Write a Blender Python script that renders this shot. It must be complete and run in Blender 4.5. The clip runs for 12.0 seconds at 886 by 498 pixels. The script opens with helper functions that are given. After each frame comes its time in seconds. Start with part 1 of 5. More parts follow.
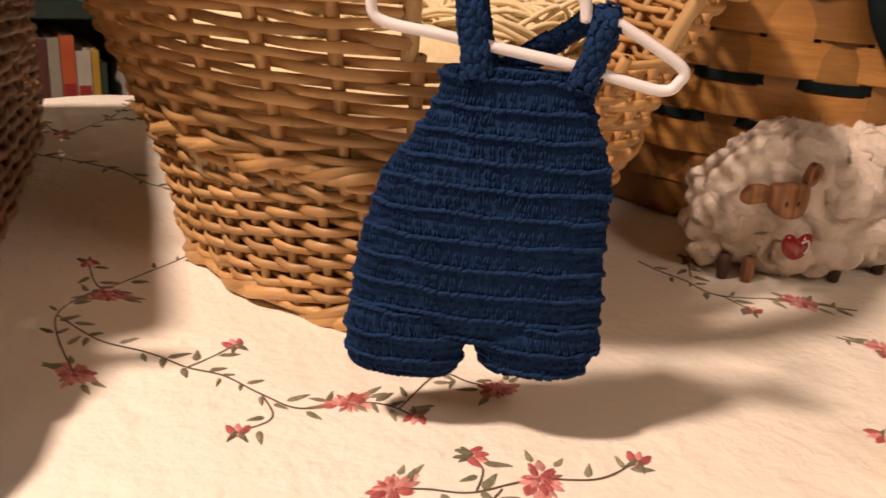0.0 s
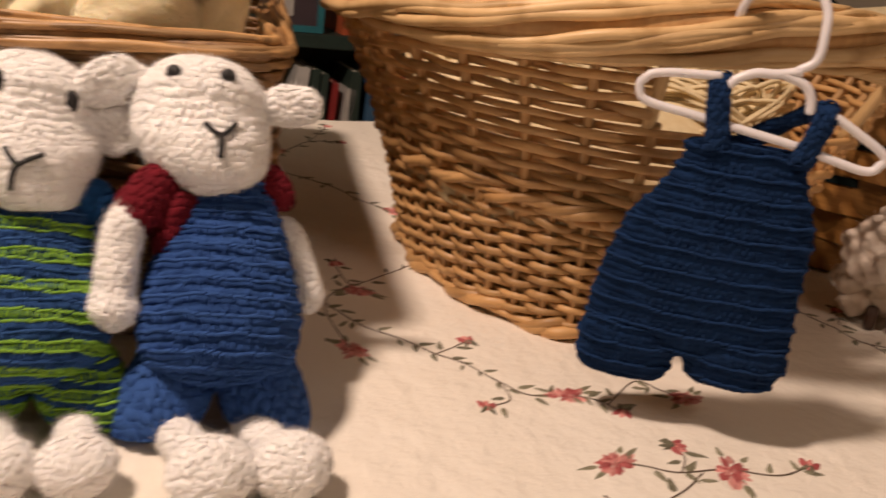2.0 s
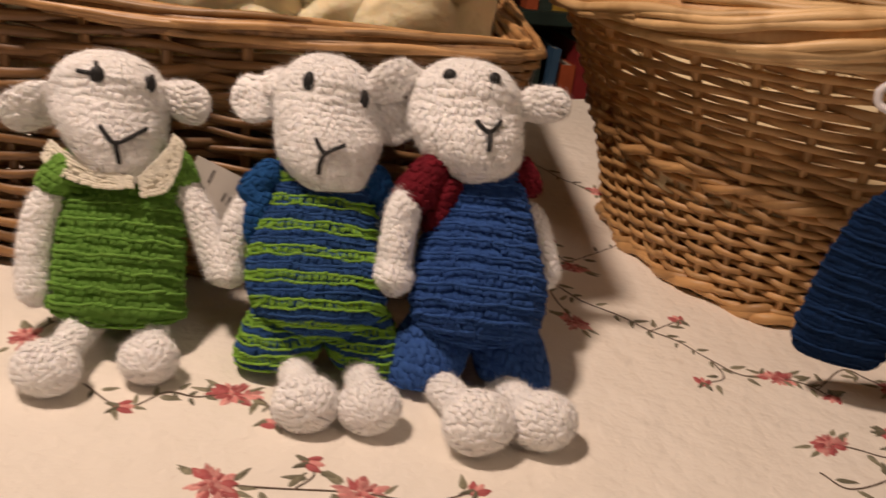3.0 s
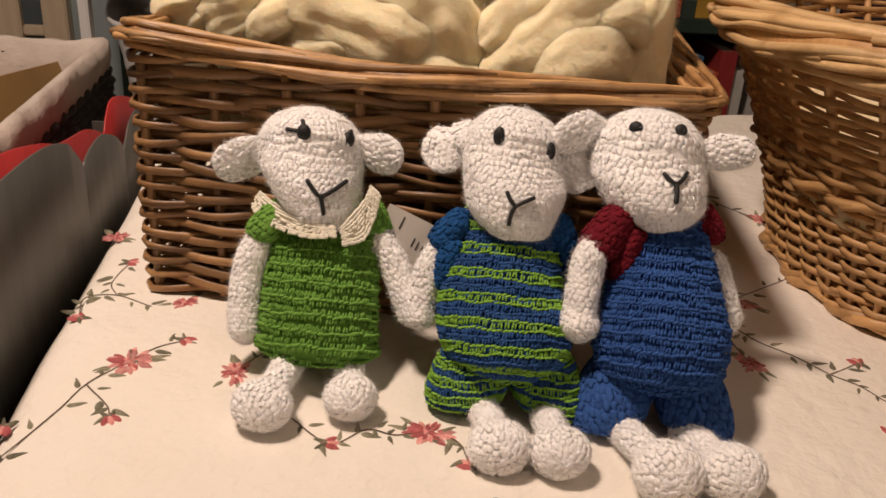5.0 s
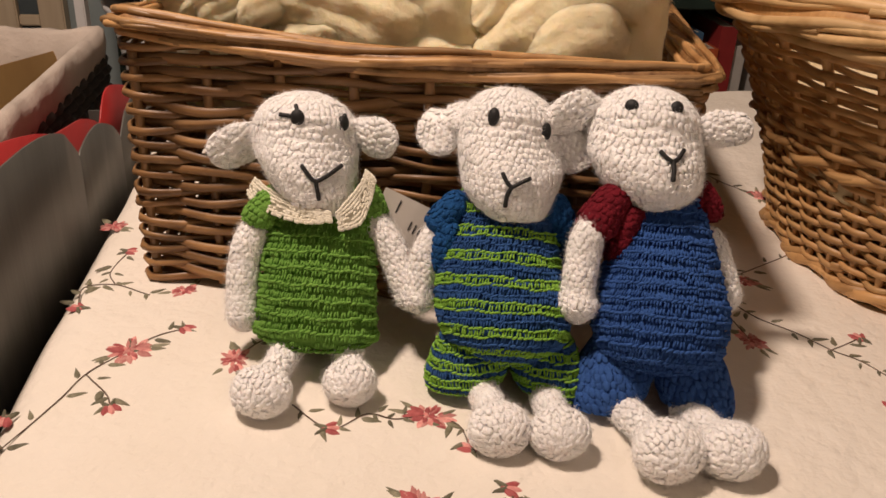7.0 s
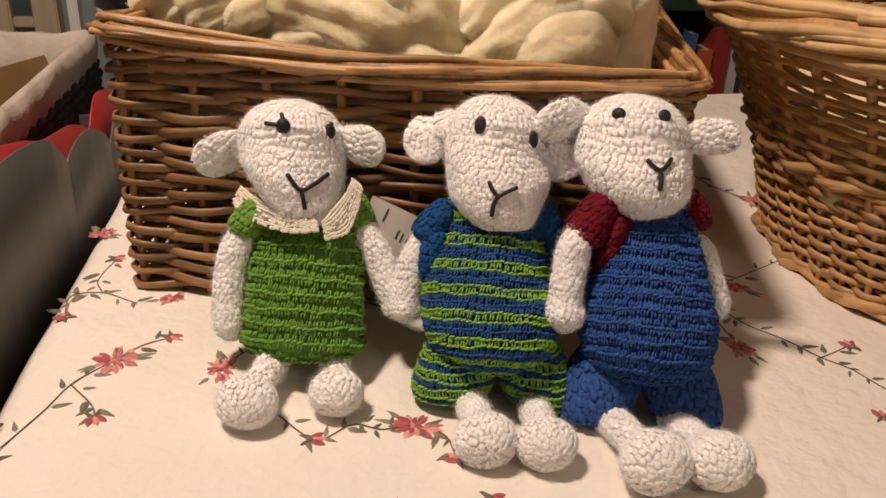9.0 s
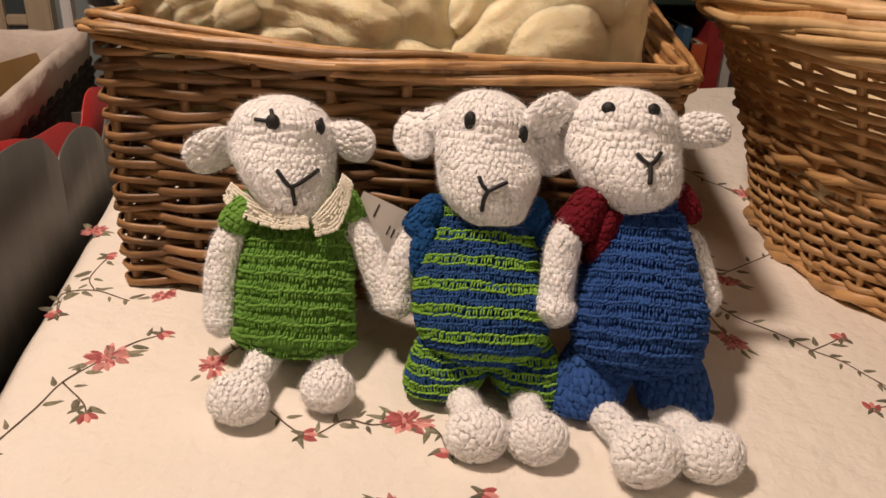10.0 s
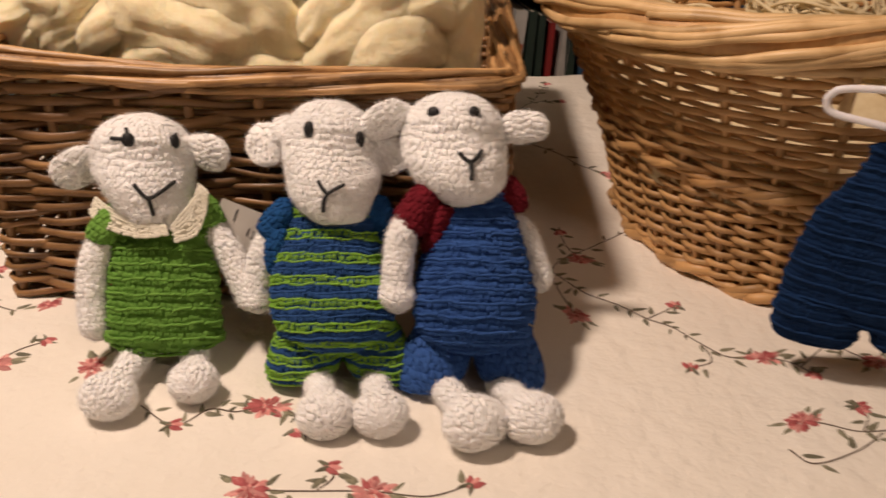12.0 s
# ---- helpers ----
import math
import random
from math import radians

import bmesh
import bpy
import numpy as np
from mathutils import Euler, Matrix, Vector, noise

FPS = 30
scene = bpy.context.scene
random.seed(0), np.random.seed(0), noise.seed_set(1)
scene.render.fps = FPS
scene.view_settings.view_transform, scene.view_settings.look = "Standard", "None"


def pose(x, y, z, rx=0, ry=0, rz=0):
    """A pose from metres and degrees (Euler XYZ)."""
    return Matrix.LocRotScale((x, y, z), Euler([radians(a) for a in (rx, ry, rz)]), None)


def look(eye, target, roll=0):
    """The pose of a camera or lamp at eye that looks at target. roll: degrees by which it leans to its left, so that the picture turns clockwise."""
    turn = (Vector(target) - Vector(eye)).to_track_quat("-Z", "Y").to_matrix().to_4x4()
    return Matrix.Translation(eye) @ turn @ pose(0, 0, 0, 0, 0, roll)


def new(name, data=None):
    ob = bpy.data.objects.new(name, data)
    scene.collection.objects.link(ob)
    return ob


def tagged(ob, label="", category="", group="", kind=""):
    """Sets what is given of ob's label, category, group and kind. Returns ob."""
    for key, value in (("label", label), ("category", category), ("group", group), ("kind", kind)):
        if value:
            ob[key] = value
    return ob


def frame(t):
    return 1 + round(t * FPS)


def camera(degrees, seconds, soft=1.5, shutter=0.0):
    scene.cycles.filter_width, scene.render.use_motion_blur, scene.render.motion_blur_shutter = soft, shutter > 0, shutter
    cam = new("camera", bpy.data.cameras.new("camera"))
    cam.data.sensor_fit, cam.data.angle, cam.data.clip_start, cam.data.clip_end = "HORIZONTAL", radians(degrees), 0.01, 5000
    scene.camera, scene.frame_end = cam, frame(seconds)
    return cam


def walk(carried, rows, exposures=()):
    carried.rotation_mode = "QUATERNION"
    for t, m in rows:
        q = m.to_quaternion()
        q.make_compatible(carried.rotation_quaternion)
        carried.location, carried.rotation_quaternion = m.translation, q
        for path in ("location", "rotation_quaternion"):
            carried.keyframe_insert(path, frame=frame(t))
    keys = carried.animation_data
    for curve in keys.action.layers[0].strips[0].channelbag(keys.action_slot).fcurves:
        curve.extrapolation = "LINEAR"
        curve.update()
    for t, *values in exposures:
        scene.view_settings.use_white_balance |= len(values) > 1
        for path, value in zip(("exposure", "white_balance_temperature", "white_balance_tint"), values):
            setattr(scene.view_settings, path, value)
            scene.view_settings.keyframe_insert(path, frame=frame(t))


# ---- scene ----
cam = camera(54.8, 12.0, soft=1.6, shutter=0.5)
METRES, EYE, TILT, LEAN, TURN = 0.5, 0.262, -21.5, -4.4, -16.6
ROWS = [
    (0.0, 0.0, 0.0, 0.0, 0.0, -0.0, -0.0),
    (0.5, -0.0375, 0.0077, -0.0198, -3.4, 1.15, -1.2),
    (1.0, -0.0773, -0.065, 0.0122, -2.55, 2.44, -2.07),
    (1.5, -0.1161, -0.158, -0.0057, 0.37, 2.39, -3.65),
    (2.0, -0.1816, -0.2536, -0.0215, 5.47, 1.69, -5.46),
    (2.5, -0.2375, -0.334, -0.0306, 10.56, 0.11, -7.0),
    (3.0, -0.2847, -0.4102, -0.0109, 15.29, -1.94, -8.24),
    (5.0, -0.3687, -0.4841, 0.0486, 23.25, -3.41, -8.29),
    (5.5, -0.3807, -0.4972, 0.056, 24.07, -3.18, -8.17),
    (6.0, -0.3856, -0.4969, 0.066, 24.31, -3.31, -7.91),
    (6.5, -0.373, -0.4808, 0.0537, 23.94, -4.09, -7.43),
    (7.0, -0.3618, -0.4753, 0.0501, 23.44, -4.6, -7.14),
    (9.0, -0.3515, -0.4635, 0.065, 23.31, -4.63, -7.04),
    (9.5, -0.3454, -0.4615, 0.0618, 23.16, -4.78, -6.81),
    (10.0, -0.3429, -0.4599, 0.0652, 23.1, -4.88, -6.7),
    (10.5, -0.3409, -0.4562, 0.0618, 23.01, -5.18, -6.23),
    (11.0, -0.3043, -0.4577, 0.0682, 22.7, -5.63, -5.43),
    (11.5, -0.2444, -0.4735, 0.09, 22.09, -5.6, -4.59),
    (12.0, -0.1481, -0.5072, 0.1062, 20.02, -5.68, -3.72),
]
EXPOSURE = [(0.0, 0.34, 6900, 15), (1.0, 0.20, 6800, 14), (1.5, 0.06, 6750, 14), (2.0, -0.16, 6700, 13), (2.5, -0.36, 6650, 13), (3.0, -0.54, 6600, 13), (5.0, -0.45, 6450, 11), (9.5, -0.42, 6450, 11), (11.0, -0.45, 6450, 11), (12.0, -0.42, 6500, 11)]
walk(cam, [(t, pose(0, 0, EYE, TILT, LEAN, TURN) @ pose(METRES * x, METRES * y, METRES * z, 90 + pitch, roll, yaw)) for t, x, y, z, yaw, pitch, roll in ROWS], EXPOSURE)

# ---- light ----
world = bpy.data.worlds.new("world")
world.use_nodes = True
scene.world = world
world.node_tree.nodes["Background"].inputs[0].default_value = (1.0, 0.85, 0.68, 1)
world.node_tree.nodes["Background"].inputs[1].default_value = 0.06


def lamp(name, place, target, watts, size, colour):
    data = bpy.data.lights.new(name, "AREA")
    data.shape, data.size, data.energy, data.color = "DISK", size, watts, colour
    ob = new(name, data)
    ob.matrix_world = look(place, target)
    return ob


WARM = (1.0, 0.775, 0.625)
lamp("ceiling_lamp_light", (-0.85, 0.22, 1.60), (-0.60, 0.75, 0.0), 38.2, 0.19, WARM)
# Added fill in place of ceiling bounce; no lamp is known to hang here.
lamp("fill_light", (0.75, -0.75, 1.25), (0.1, 0.5, 0.1), 4.4, 0.45, WARM)

# ---- mesh helpers ----


def ball(segs, rings):
    """Unit sphere as triangles."""
    v = [(0, 0, 1)]
    for r in range(1, rings):
        a = math.pi * r / rings
        for s in range(segs):
            b = 2 * math.pi * s / segs
            v.append((math.sin(a) * math.cos(b), math.sin(a) * math.sin(b), math.cos(a)))
    v.append((0, 0, -1))
    f = [(0, 1 + s, 1 + (s + 1) % segs) for s in range(segs)]
    for r in range(rings - 2):
        p, q = 1 + r * segs, 1 + (r + 1) * segs
        for s in range(segs):
            n = (s + 1) % segs
            f += [(p + s, q + s, q + n), (p + s, q + n, p + n)]
    last, p = len(v) - 1, 1 + (rings - 2) * segs
    f += [(last, p + (s + 1) % segs, p + s) for s in range(segs)]
    return np.array(v, float), np.array(f, int)


BEAN = ball(6, 4)
ORB = ball(20, 12)


class Geo:
    """Collects triangles and their material slots, then makes one mesh of them."""

    def __init__(self):
        self.v, self.f, self.m, self.a, self.n = [], [], [], [], 0

    def add(self, v, f, m=0, a=None):
        v, f = np.asarray(v, float), np.asarray(f, int)
        if len(f) == 0:
            return
        if f.shape[1] == 4:
            f = np.concatenate([f[:, [0, 1, 2]], f[:, [0, 2, 3]]])
            if not np.isscalar(m):
                m = np.concatenate([m, m])
        self.v.append(v)
        self.a.append(v if a is None else np.asarray(a, float))
        self.f.append(f + self.n)
        self.m.append(np.full(len(f), m, int) if np.isscalar(m) else np.asarray(m, int))
        self.n += len(v)

    def beans(self, c, a, b, n, m=0, shape=BEAN):
        """Ellipsoids at c with half axes a, b, n (arrays of k x 3)."""
        tv, tf = shape
        k = len(c)
        if k == 0:
            return
        v = c[:, None, :] + tv[None, :, 0:1] * b[:, None, :] + tv[None, :, 1:2] * n[:, None, :] + tv[None, :, 2:3] * a[:, None, :]
        f = tf[None] + (np.arange(k) * len(tv))[:, None, None]
        mm = m if np.isscalar(m) else np.repeat(np.asarray(m), len(tf))
        self.add(v.reshape(-1, 3), f.reshape(-1, 3), mm)

    def grid(self, p, closed_u=True, closed_v=False, m=0, fib=None):
        """A grid of points p[v][u]; m may be one slot per row."""
        p = np.asarray(p, float)
        nv, nu = p.shape[:2]
        i = np.arange(nv * nu).reshape(nv, nu)
        a = i if closed_v else i[:-1]
        b = np.roll(i, -1, 0) if closed_v else i[1:]
        if closed_u:
            q = np.stack([a, np.roll(a, -1, 1), np.roll(b, -1, 1), b], -1)
        else:
            q = np.stack([a[:, :-1], a[:, 1:], b[:, 1:], b[:, :-1]], -1)
        mm = m if np.isscalar(m) else np.repeat(np.asarray(m)[: q.shape[0]], q.shape[1])
        self.add(p.reshape(-1, 3), q.reshape(-1, 4), mm, None if fib is None else fib.reshape(-1, 3))

    def tube(self, pts, radius, sides=8, closed=False, m=0, flat=1.0, up=(0, 0, 1), caps=True):
        """A tube along pts; radius a number or one per point; flat squeezes it across 'up'."""
        pts = np.asarray(pts, float)
        k = len(pts)
        r = np.broadcast_to(np.asarray(radius, float), (k,)) if not np.isscalar(radius) else np.full(k, radius)
        t = (np.roll(pts, -1, 0) - np.roll(pts, 1, 0)) if closed else np.gradient(pts, axis=0)
        t /= np.linalg.norm(t, axis=1, keepdims=True) + 1e-12
        upv = np.broadcast_to(np.array(up, float), (k, 3))
        s = np.cross(t, upv)
        bad = np.linalg.norm(s, axis=1) < 0.05
        s[bad] = np.cross(t[bad], (0.3, 1, 0.1))
        s /= np.linalg.norm(s, axis=1, keepdims=True)
        w = np.cross(s, t)
        ang = np.arange(sides) * 2 * math.pi / sides
        p = pts[:, None] + r[:, None, None] * (np.cos(ang)[None, :, None] * s[:, None] * flat + np.sin(ang)[None, :, None] * w[:, None])
        if not closed and caps:
            p = np.concatenate([np.repeat(pts[:1, None] - t[:1, None] * r[0] * 0.4, sides, 1), p, np.repeat(pts[-1:, None] + t[-1:, None] * r[-1] * 0.4, sides, 1)])
        run = np.concatenate([[0], np.cumsum(np.linalg.norm(np.diff(pts, axis=0), axis=1))])
        if len(p) > k:
            run = np.concatenate([[run[0] - r[0]], run, [run[-1] + r[-1]]])
        rm = float(np.mean(r))
        fib = np.stack([np.broadcast_to(np.cos(ang) * rm, (len(p), sides)), np.broadcast_to(np.sin(ang) * rm, (len(p), sides)), np.broadcast_to(run[:, None], (len(p), sides))], -1)
        self.grid(p, True, closed, m, fib + np.array((pts[0, 0] * 3.1, pts[0, 1] * 2.7, pts[0, 2] * 5.3)))

    def box(self, lo, hi, m=0, mat=None, bevel=0.0):
        bm = bmesh.new()
        bmesh.ops.create_cube(bm, size=1)
        for v in bm.verts:
            v.co = Vector([l + (h - l) * (c + 0.5) for l, h, c in zip(lo, hi, v.co)])
        if bevel:
            bmesh.ops.bevel(bm, geom=bm.edges[:], offset=bevel, segments=2, affect="EDGES")
        bmesh.ops.triangulate(bm, faces=bm.faces[:])
        if mat is not None:
            bm.transform(mat)
        bm.verts.index_update()
        self.add([v.co[:] for v in bm.verts], [[v.index for v in f.verts] for f in bm.faces], m)
        bm.free()

    def mesh(self, name, mats, smooth=True):
        v, f, m = np.concatenate(self.v), np.concatenate(self.f), np.concatenate(self.m)
        me = bpy.data.meshes.new(name)
        me.vertices.add(len(v))
        me.vertices.foreach_set("co", v.ravel())
        me.loops.add(f.size)
        me.loops.foreach_set("vertex_index", f.ravel().astype(np.int32))
        me.polygons.add(len(f))
        me.polygons.foreach_set("loop_start", np.arange(0, f.size, 3, dtype=np.int32))
        me.polygons.foreach_set("material_index", m.astype(np.int32))
        me.polygons.foreach_set("use_smooth", np.full(len(f), smooth))
        for mat in mats if isinstance(mats, (list, tuple)) else [mats]:
            me.materials.append(mat)
        me.update(calc_edges=True)
        me.attributes.new("fib", "FLOAT_VECTOR", "POINT").data.foreach_set("vector", np.concatenate(self.a).ravel())
        return me


def part(name, geo, mats, parent=None, label="", smooth=True):
    """Links collected geometry as one mesh object, under a thing if there is one."""
    ob = new(name, geo.mesh(name, mats, smooth) if isinstance(geo, Geo) else geo)
    ob.parent = parent
    if label:
        tagged(ob, label)
    return ob


def thing(name, label, category, group="", kind="", at=(0, 0, 0)):
    ob = new(name)
    ob.empty_display_size = 0.02
    return tagged(ob, label, category, group, kind)


def smooth_line(pts, n, closed=False):
    """n points on a Catmull-Rom curve through pts (any number of columns)."""
    p = np.asarray(pts, float)
    k = len(p)
    t = np.linspace(0, k if closed else k - 1, n, endpoint=not closed)
    i = np.minimum(t.astype(int), (k if closed else k - 1) - 1)
    f = (t - i)[:, None]
    get = (lambda j: p[j % k]) if closed else (lambda j: np.where((j < 0)[:, None], 2 * p[0] - p[1], np.where((j >= k)[:, None], 2 * p[-1] - p[-2], p[np.clip(j, 0, k - 1)])))
    a, b, c, d = get(i - 1), get(i), get(i + 1), get(i + 2)
    return 0.5 * (2 * b + (c - a) * f + (2 * a - 5 * b + 4 * c - d) * f**2 + (3 * b - a - 3 * c + d) * f**3)


def wobble(p, scale, amount, seed=0.0):
    """Moves points by smooth noise."""
    out = np.array(p, float)
    for i, q in enumerate(out.reshape(-1, 3)):
        w = noise.noise_vector(Vector(q) * scale + Vector((seed, seed * 1.7, -seed)))
        out.reshape(-1, 3)[i] = q + np.array(w) * amount
    return out


# ---- materials ----


def mix(tree, a, b, fac):
    node = tree.nodes.new("ShaderNodeMix")
    node.data_type = "RGBA"
    for sock, val in ((6, a), (7, b)):
        if not isinstance(val, tuple):
            tree.links.new(val, node.inputs[sock])
        else:
            node.inputs[sock].default_value = (*val, 1)
    if not isinstance(fac, float):
        tree.links.new(fac, node.inputs[0])
    else:
        node.inputs[0].default_value = fac
    return node.outputs[2]


def noise_tex(tree, scale, detail=3, stretch=None, rough=0.55):
    tex = tree.nodes.new("ShaderNodeTexNoise")
    tex.inputs["Scale"].default_value, tex.inputs["Detail"].default_value, tex.inputs["Roughness"].default_value = scale, detail, rough
    if stretch == "along":
        at = tree.nodes.new("ShaderNodeAttribute")
        at.attribute_name = "fib"
        mp = tree.nodes.new("ShaderNodeMapping")
        mp.inputs["Scale"].default_value = (1, 1, 0.07)
        tree.links.new(at.outputs["Vector"], mp.inputs[0])
        tree.links.new(mp.outputs[0], tex.inputs["Vector"])
        return tex.outputs["Fac"]
    co = tree.nodes.new("ShaderNodeTexCoord")
    if stretch:
        mp = tree.nodes.new("ShaderNodeMapping")
        mp.inputs["Scale"].default_value = stretch
        tree.links.new(co.outputs["Object"], mp.inputs[0])
        tree.links.new(mp.outputs[0], tex.inputs["Vector"])
    else:
        tree.links.new(co.outputs["Object"], tex.inputs["Vector"])
    return tex.outputs["Fac"]


def ramp(tree, fac, lo, hi):
    node = tree.nodes.new("ShaderNodeMapRange")
    node.inputs[1].default_value, node.inputs[2].default_value = lo, hi
    tree.links.new(fac, node.inputs[0])
    return node.outputs[0]


def material(name, colour, second=None, rough=0.7, scale=40, stretch=None, bump=0.3, bump_scale=None, bump_dist=0.001, vary=0.0, island=0.0, metal=0.0, sheen=0.0, dirt=None, spec=0.5, sss=0.0, coat=0.0):
    """Noise-mixed colours with fine relief; vary: change from object to object; island: from piece to piece."""
    mat = bpy.data.materials.new(name)
    mat.use_nodes = True
    tree = mat.node_tree
    bsdf = tree.nodes["Principled BSDF"]
    second = second or tuple(c * 0.72 for c in colour)
    col = mix(tree, colour, second, ramp(tree, noise_tex(tree, scale, 4, stretch), 0.3, 0.72))
    if dirt:
        col = mix(tree, col, dirt, ramp(tree, noise_tex(tree, scale * 0.13 + 2, 3), 0.5, 0.8))
    for amount, source in ((vary, "object"), (island, "island")):
        if amount:
            src = tree.nodes.new("ShaderNodeObjectInfo").outputs["Random"] if source == "object" else tree.nodes.new("ShaderNodeNewGeometry").outputs["Random Per Island"]
            hsv = tree.nodes.new("ShaderNodeHueSaturation")
            tree.links.new(col, hsv.inputs["Color"])
            mr = tree.nodes.new("ShaderNodeMapRange")
            mr.inputs[3].default_value, mr.inputs[4].default_value = 1 - amount, 1 + amount
            tree.links.new(src, mr.inputs[0])
            tree.links.new(mr.outputs[0], hsv.inputs["Value"])
            col = hsv.outputs[0]
    tree.links.new(col, bsdf.inputs["Base Color"])
    bsdf.inputs["Roughness"].default_value, bsdf.inputs["Metallic"].default_value = rough, metal
    bsdf.inputs["Specular IOR Level"].default_value = spec
    if sheen:
        bsdf.inputs["Sheen Weight"].default_value = sheen
        bsdf.inputs["Sheen Tint"].default_value = (*colour, 1)
    if coat:
        bsdf.inputs["Coat Weight"].default_value = coat
    if sss:
        bsdf.inputs["Subsurface Weight"].default_value = sss
        bsdf.inputs["Subsurface Radius"].default_value = (0.006, 0.005, 0.004)
        bsdf.inputs["Subsurface Scale"].default_value = 2.0 * sss * sss + 0.1
    if bump:
        node = tree.nodes.new("ShaderNodeBump")
        node.inputs["Strength"].default_value, node.inputs["Distance"].default_value = bump, bump_dist
        tree.links.new(noise_tex(tree, bump_scale or scale * 4, 4, stretch), node.inputs["Height"])
        tree.links.new(node.outputs[0], bsdf.inputs["Normal"])
    return mat


def yarn(name, colour, second=None, sss=0.0, bump=0.7):
    return material(name, colour, second, rough=0.95, scale=160, bump=bump, bump_scale=1500, bump_dist=0.0006, island=0.08, sheen=0.25, spec=0.2, sss=sss)


M_WHITE = yarn("white_yarn", (0.985, 0.975, 0.965), (0.975, 0.955, 0.94), 0.12, 0.5)
M_GREEN = yarn("green_yarn", (0.200, 0.395, 0.075), (0.135, 0.300, 0.050))
M_LIME = yarn("lime_yarn", (0.27, 0.50, 0.075), (0.20, 0.42, 0.055))
M_BLUE = yarn("blue_yarn", (0.042, 0.112, 0.345), (0.028, 0.08, 0.265))
M_STRIPE_BLUE = yarn("stripe_blue_yarn", (0.040, 0.112, 0.315), (0.026, 0.080, 0.240))
M_TEAL = yarn("teal_blue_yarn", (0.015, 0.085, 0.26), (0.01, 0.06, 0.19))
M_RED = yarn("red_yarn", (0.17, 0.010, 0.020), (0.11, 0.006, 0.013))
M_NAVY = yarn("navy_yarn", (0.0085, 0.034, 0.110), (0.0055, 0.022, 0.073))
M_CREAM = yarn("cream_lace_yarn", (0.90, 0.86, 0.74), (0.84, 0.79, 0.65))
M_BLACK = material("black_thread", (0.010, 0.010, 0.011), rough=0.6, scale=300, bump=0.5, bump_scale=2500, bump_dist=0.0003)
M_WOOL = material("cream_wool", (0.92, 0.82, 0.57), (0.89, 0.78, 0.51), rough=0.95, scale=60, bump=0.5, bump_scale=110, bump_dist=0.0035, sss=0.7, sheen=0.5, spec=0.15)
M_SKEIN = material("pale_yarn", (0.80, 0.68, 0.45), (0.70, 0.56, 0.33), rough=0.9, scale=120, bump=0.6, bump_scale=900, bump_dist=0.0008, sheen=0.3, spec=0.2)
M_FLEECE = material("white_fleece", (0.80, 0.72, 0.64), (0.66, 0.56, 0.48), rough=0.95, scale=45, bump=0.8, bump_scale=350, bump_dist=0.002, sheen=0.4, spec=0.1, dirt=(0.55, 0.42, 0.28))
M_WICKER = material("honey_wicker", (0.60, 0.36, 0.155), (0.46, 0.25, 0.095), rough=0.47, scale=240, stretch="along", bump=0.4, bump_scale=700, bump_dist=0.0008, vary=0.18, island=0.12, dirt=(0.34, 0.17, 0.06))
# Pale willow; the colour is raised further for light falling on the rim.
M_RIM = material("lit_pale_willow", (0.72, 0.50, 0.26), (0.57, 0.36, 0.16), rough=0.46, scale=220, stretch="along", bump=0.35, bump_scale=600, bump_dist=0.0008, vary=0.15, island=0.12, dirt=(0.36, 0.20, 0.07))
M_BROWN = material("brown_wicker", (0.40, 0.22, 0.090), (0.125, 0.056, 0.020), rough=0.42, scale=150, stretch="along", bump=0.45, bump_scale=600, bump_dist=0.0008, vary=0.30, island=0.1, dirt=(0.10, 0.045, 0.016))
M_BROWN_RIM = material("golden_willow", (0.55, 0.33, 0.145), (0.26, 0.13, 0.045), rough=0.43, scale=200, stretch="along", bump=0.4, bump_scale=600, bump_dist=0.0008, vary=0.42, dirt=(0.16, 0.07, 0.02))
M_SPLINT = material("oak_splint", (0.43, 0.215, 0.062), (0.30, 0.135, 0.035), rough=0.38, scale=34, stretch=(0.8, 0.8, 9), bump=0.3, bump_scale=120, bump_dist=0.0006, vary=0.32, dirt=(0.20, 0.085, 0.02))
M_DARKGREEN = material("dark_green_cloth", (0.006, 0.013, 0.014), (0.004, 0.008, 0.009), rough=0.95, scale=60, bump=0.4, bump_scale=500, bump_dist=0.001, spec=0.15)
M_PLASTIC = material("white_plastic", (0.80, 0.77, 0.80), (0.78, 0.75, 0.78), rough=0.35, scale=20, bump=0.05, sss=0.15)
M_WOODFACE = material("striped_wood", (0.48, 0.22, 0.10), (0.10, 0.035, 0.015), rough=0.5, scale=30, stretch=(8, 0.1, 0.1), bump=0.2)
M_HEART = material("red_glaze", (0.30, 0.012, 0.016), (0.22, 0.008, 0.012), rough=0.18, scale=30, bump=0.05, coat=0.5)
M_BROWNBIT = material("dark_brown", (0.075, 0.035, 0.02), rough=0.6, scale=50)
M_GALV = material("grey_metal", (0.16, 0.16, 0.145), (0.11, 0.11, 0.10), rough=0.5, scale=16, stretch=(3, 3, 0.4), bump=0.35, bump_scale=60, metal=0.35, dirt=(0.10, 0.10, 0.09))
M_REDPAINT = material("red_paint", (0.50, 0.035, 0.035), (0.40, 0.025, 0.025), rough=0.4, scale=30, bump=0.1, dirt=(0.34, 0.03, 0.03))
M_LINEN = material("grey_linen", (0.56, 0.49, 0.43), (0.44, 0.38, 0.33), rough=0.9, scale=14, bump=0.8, bump_scale=60, bump_dist=0.004, sheen=0.2, dirt=(0.40, 0.33, 0.27))
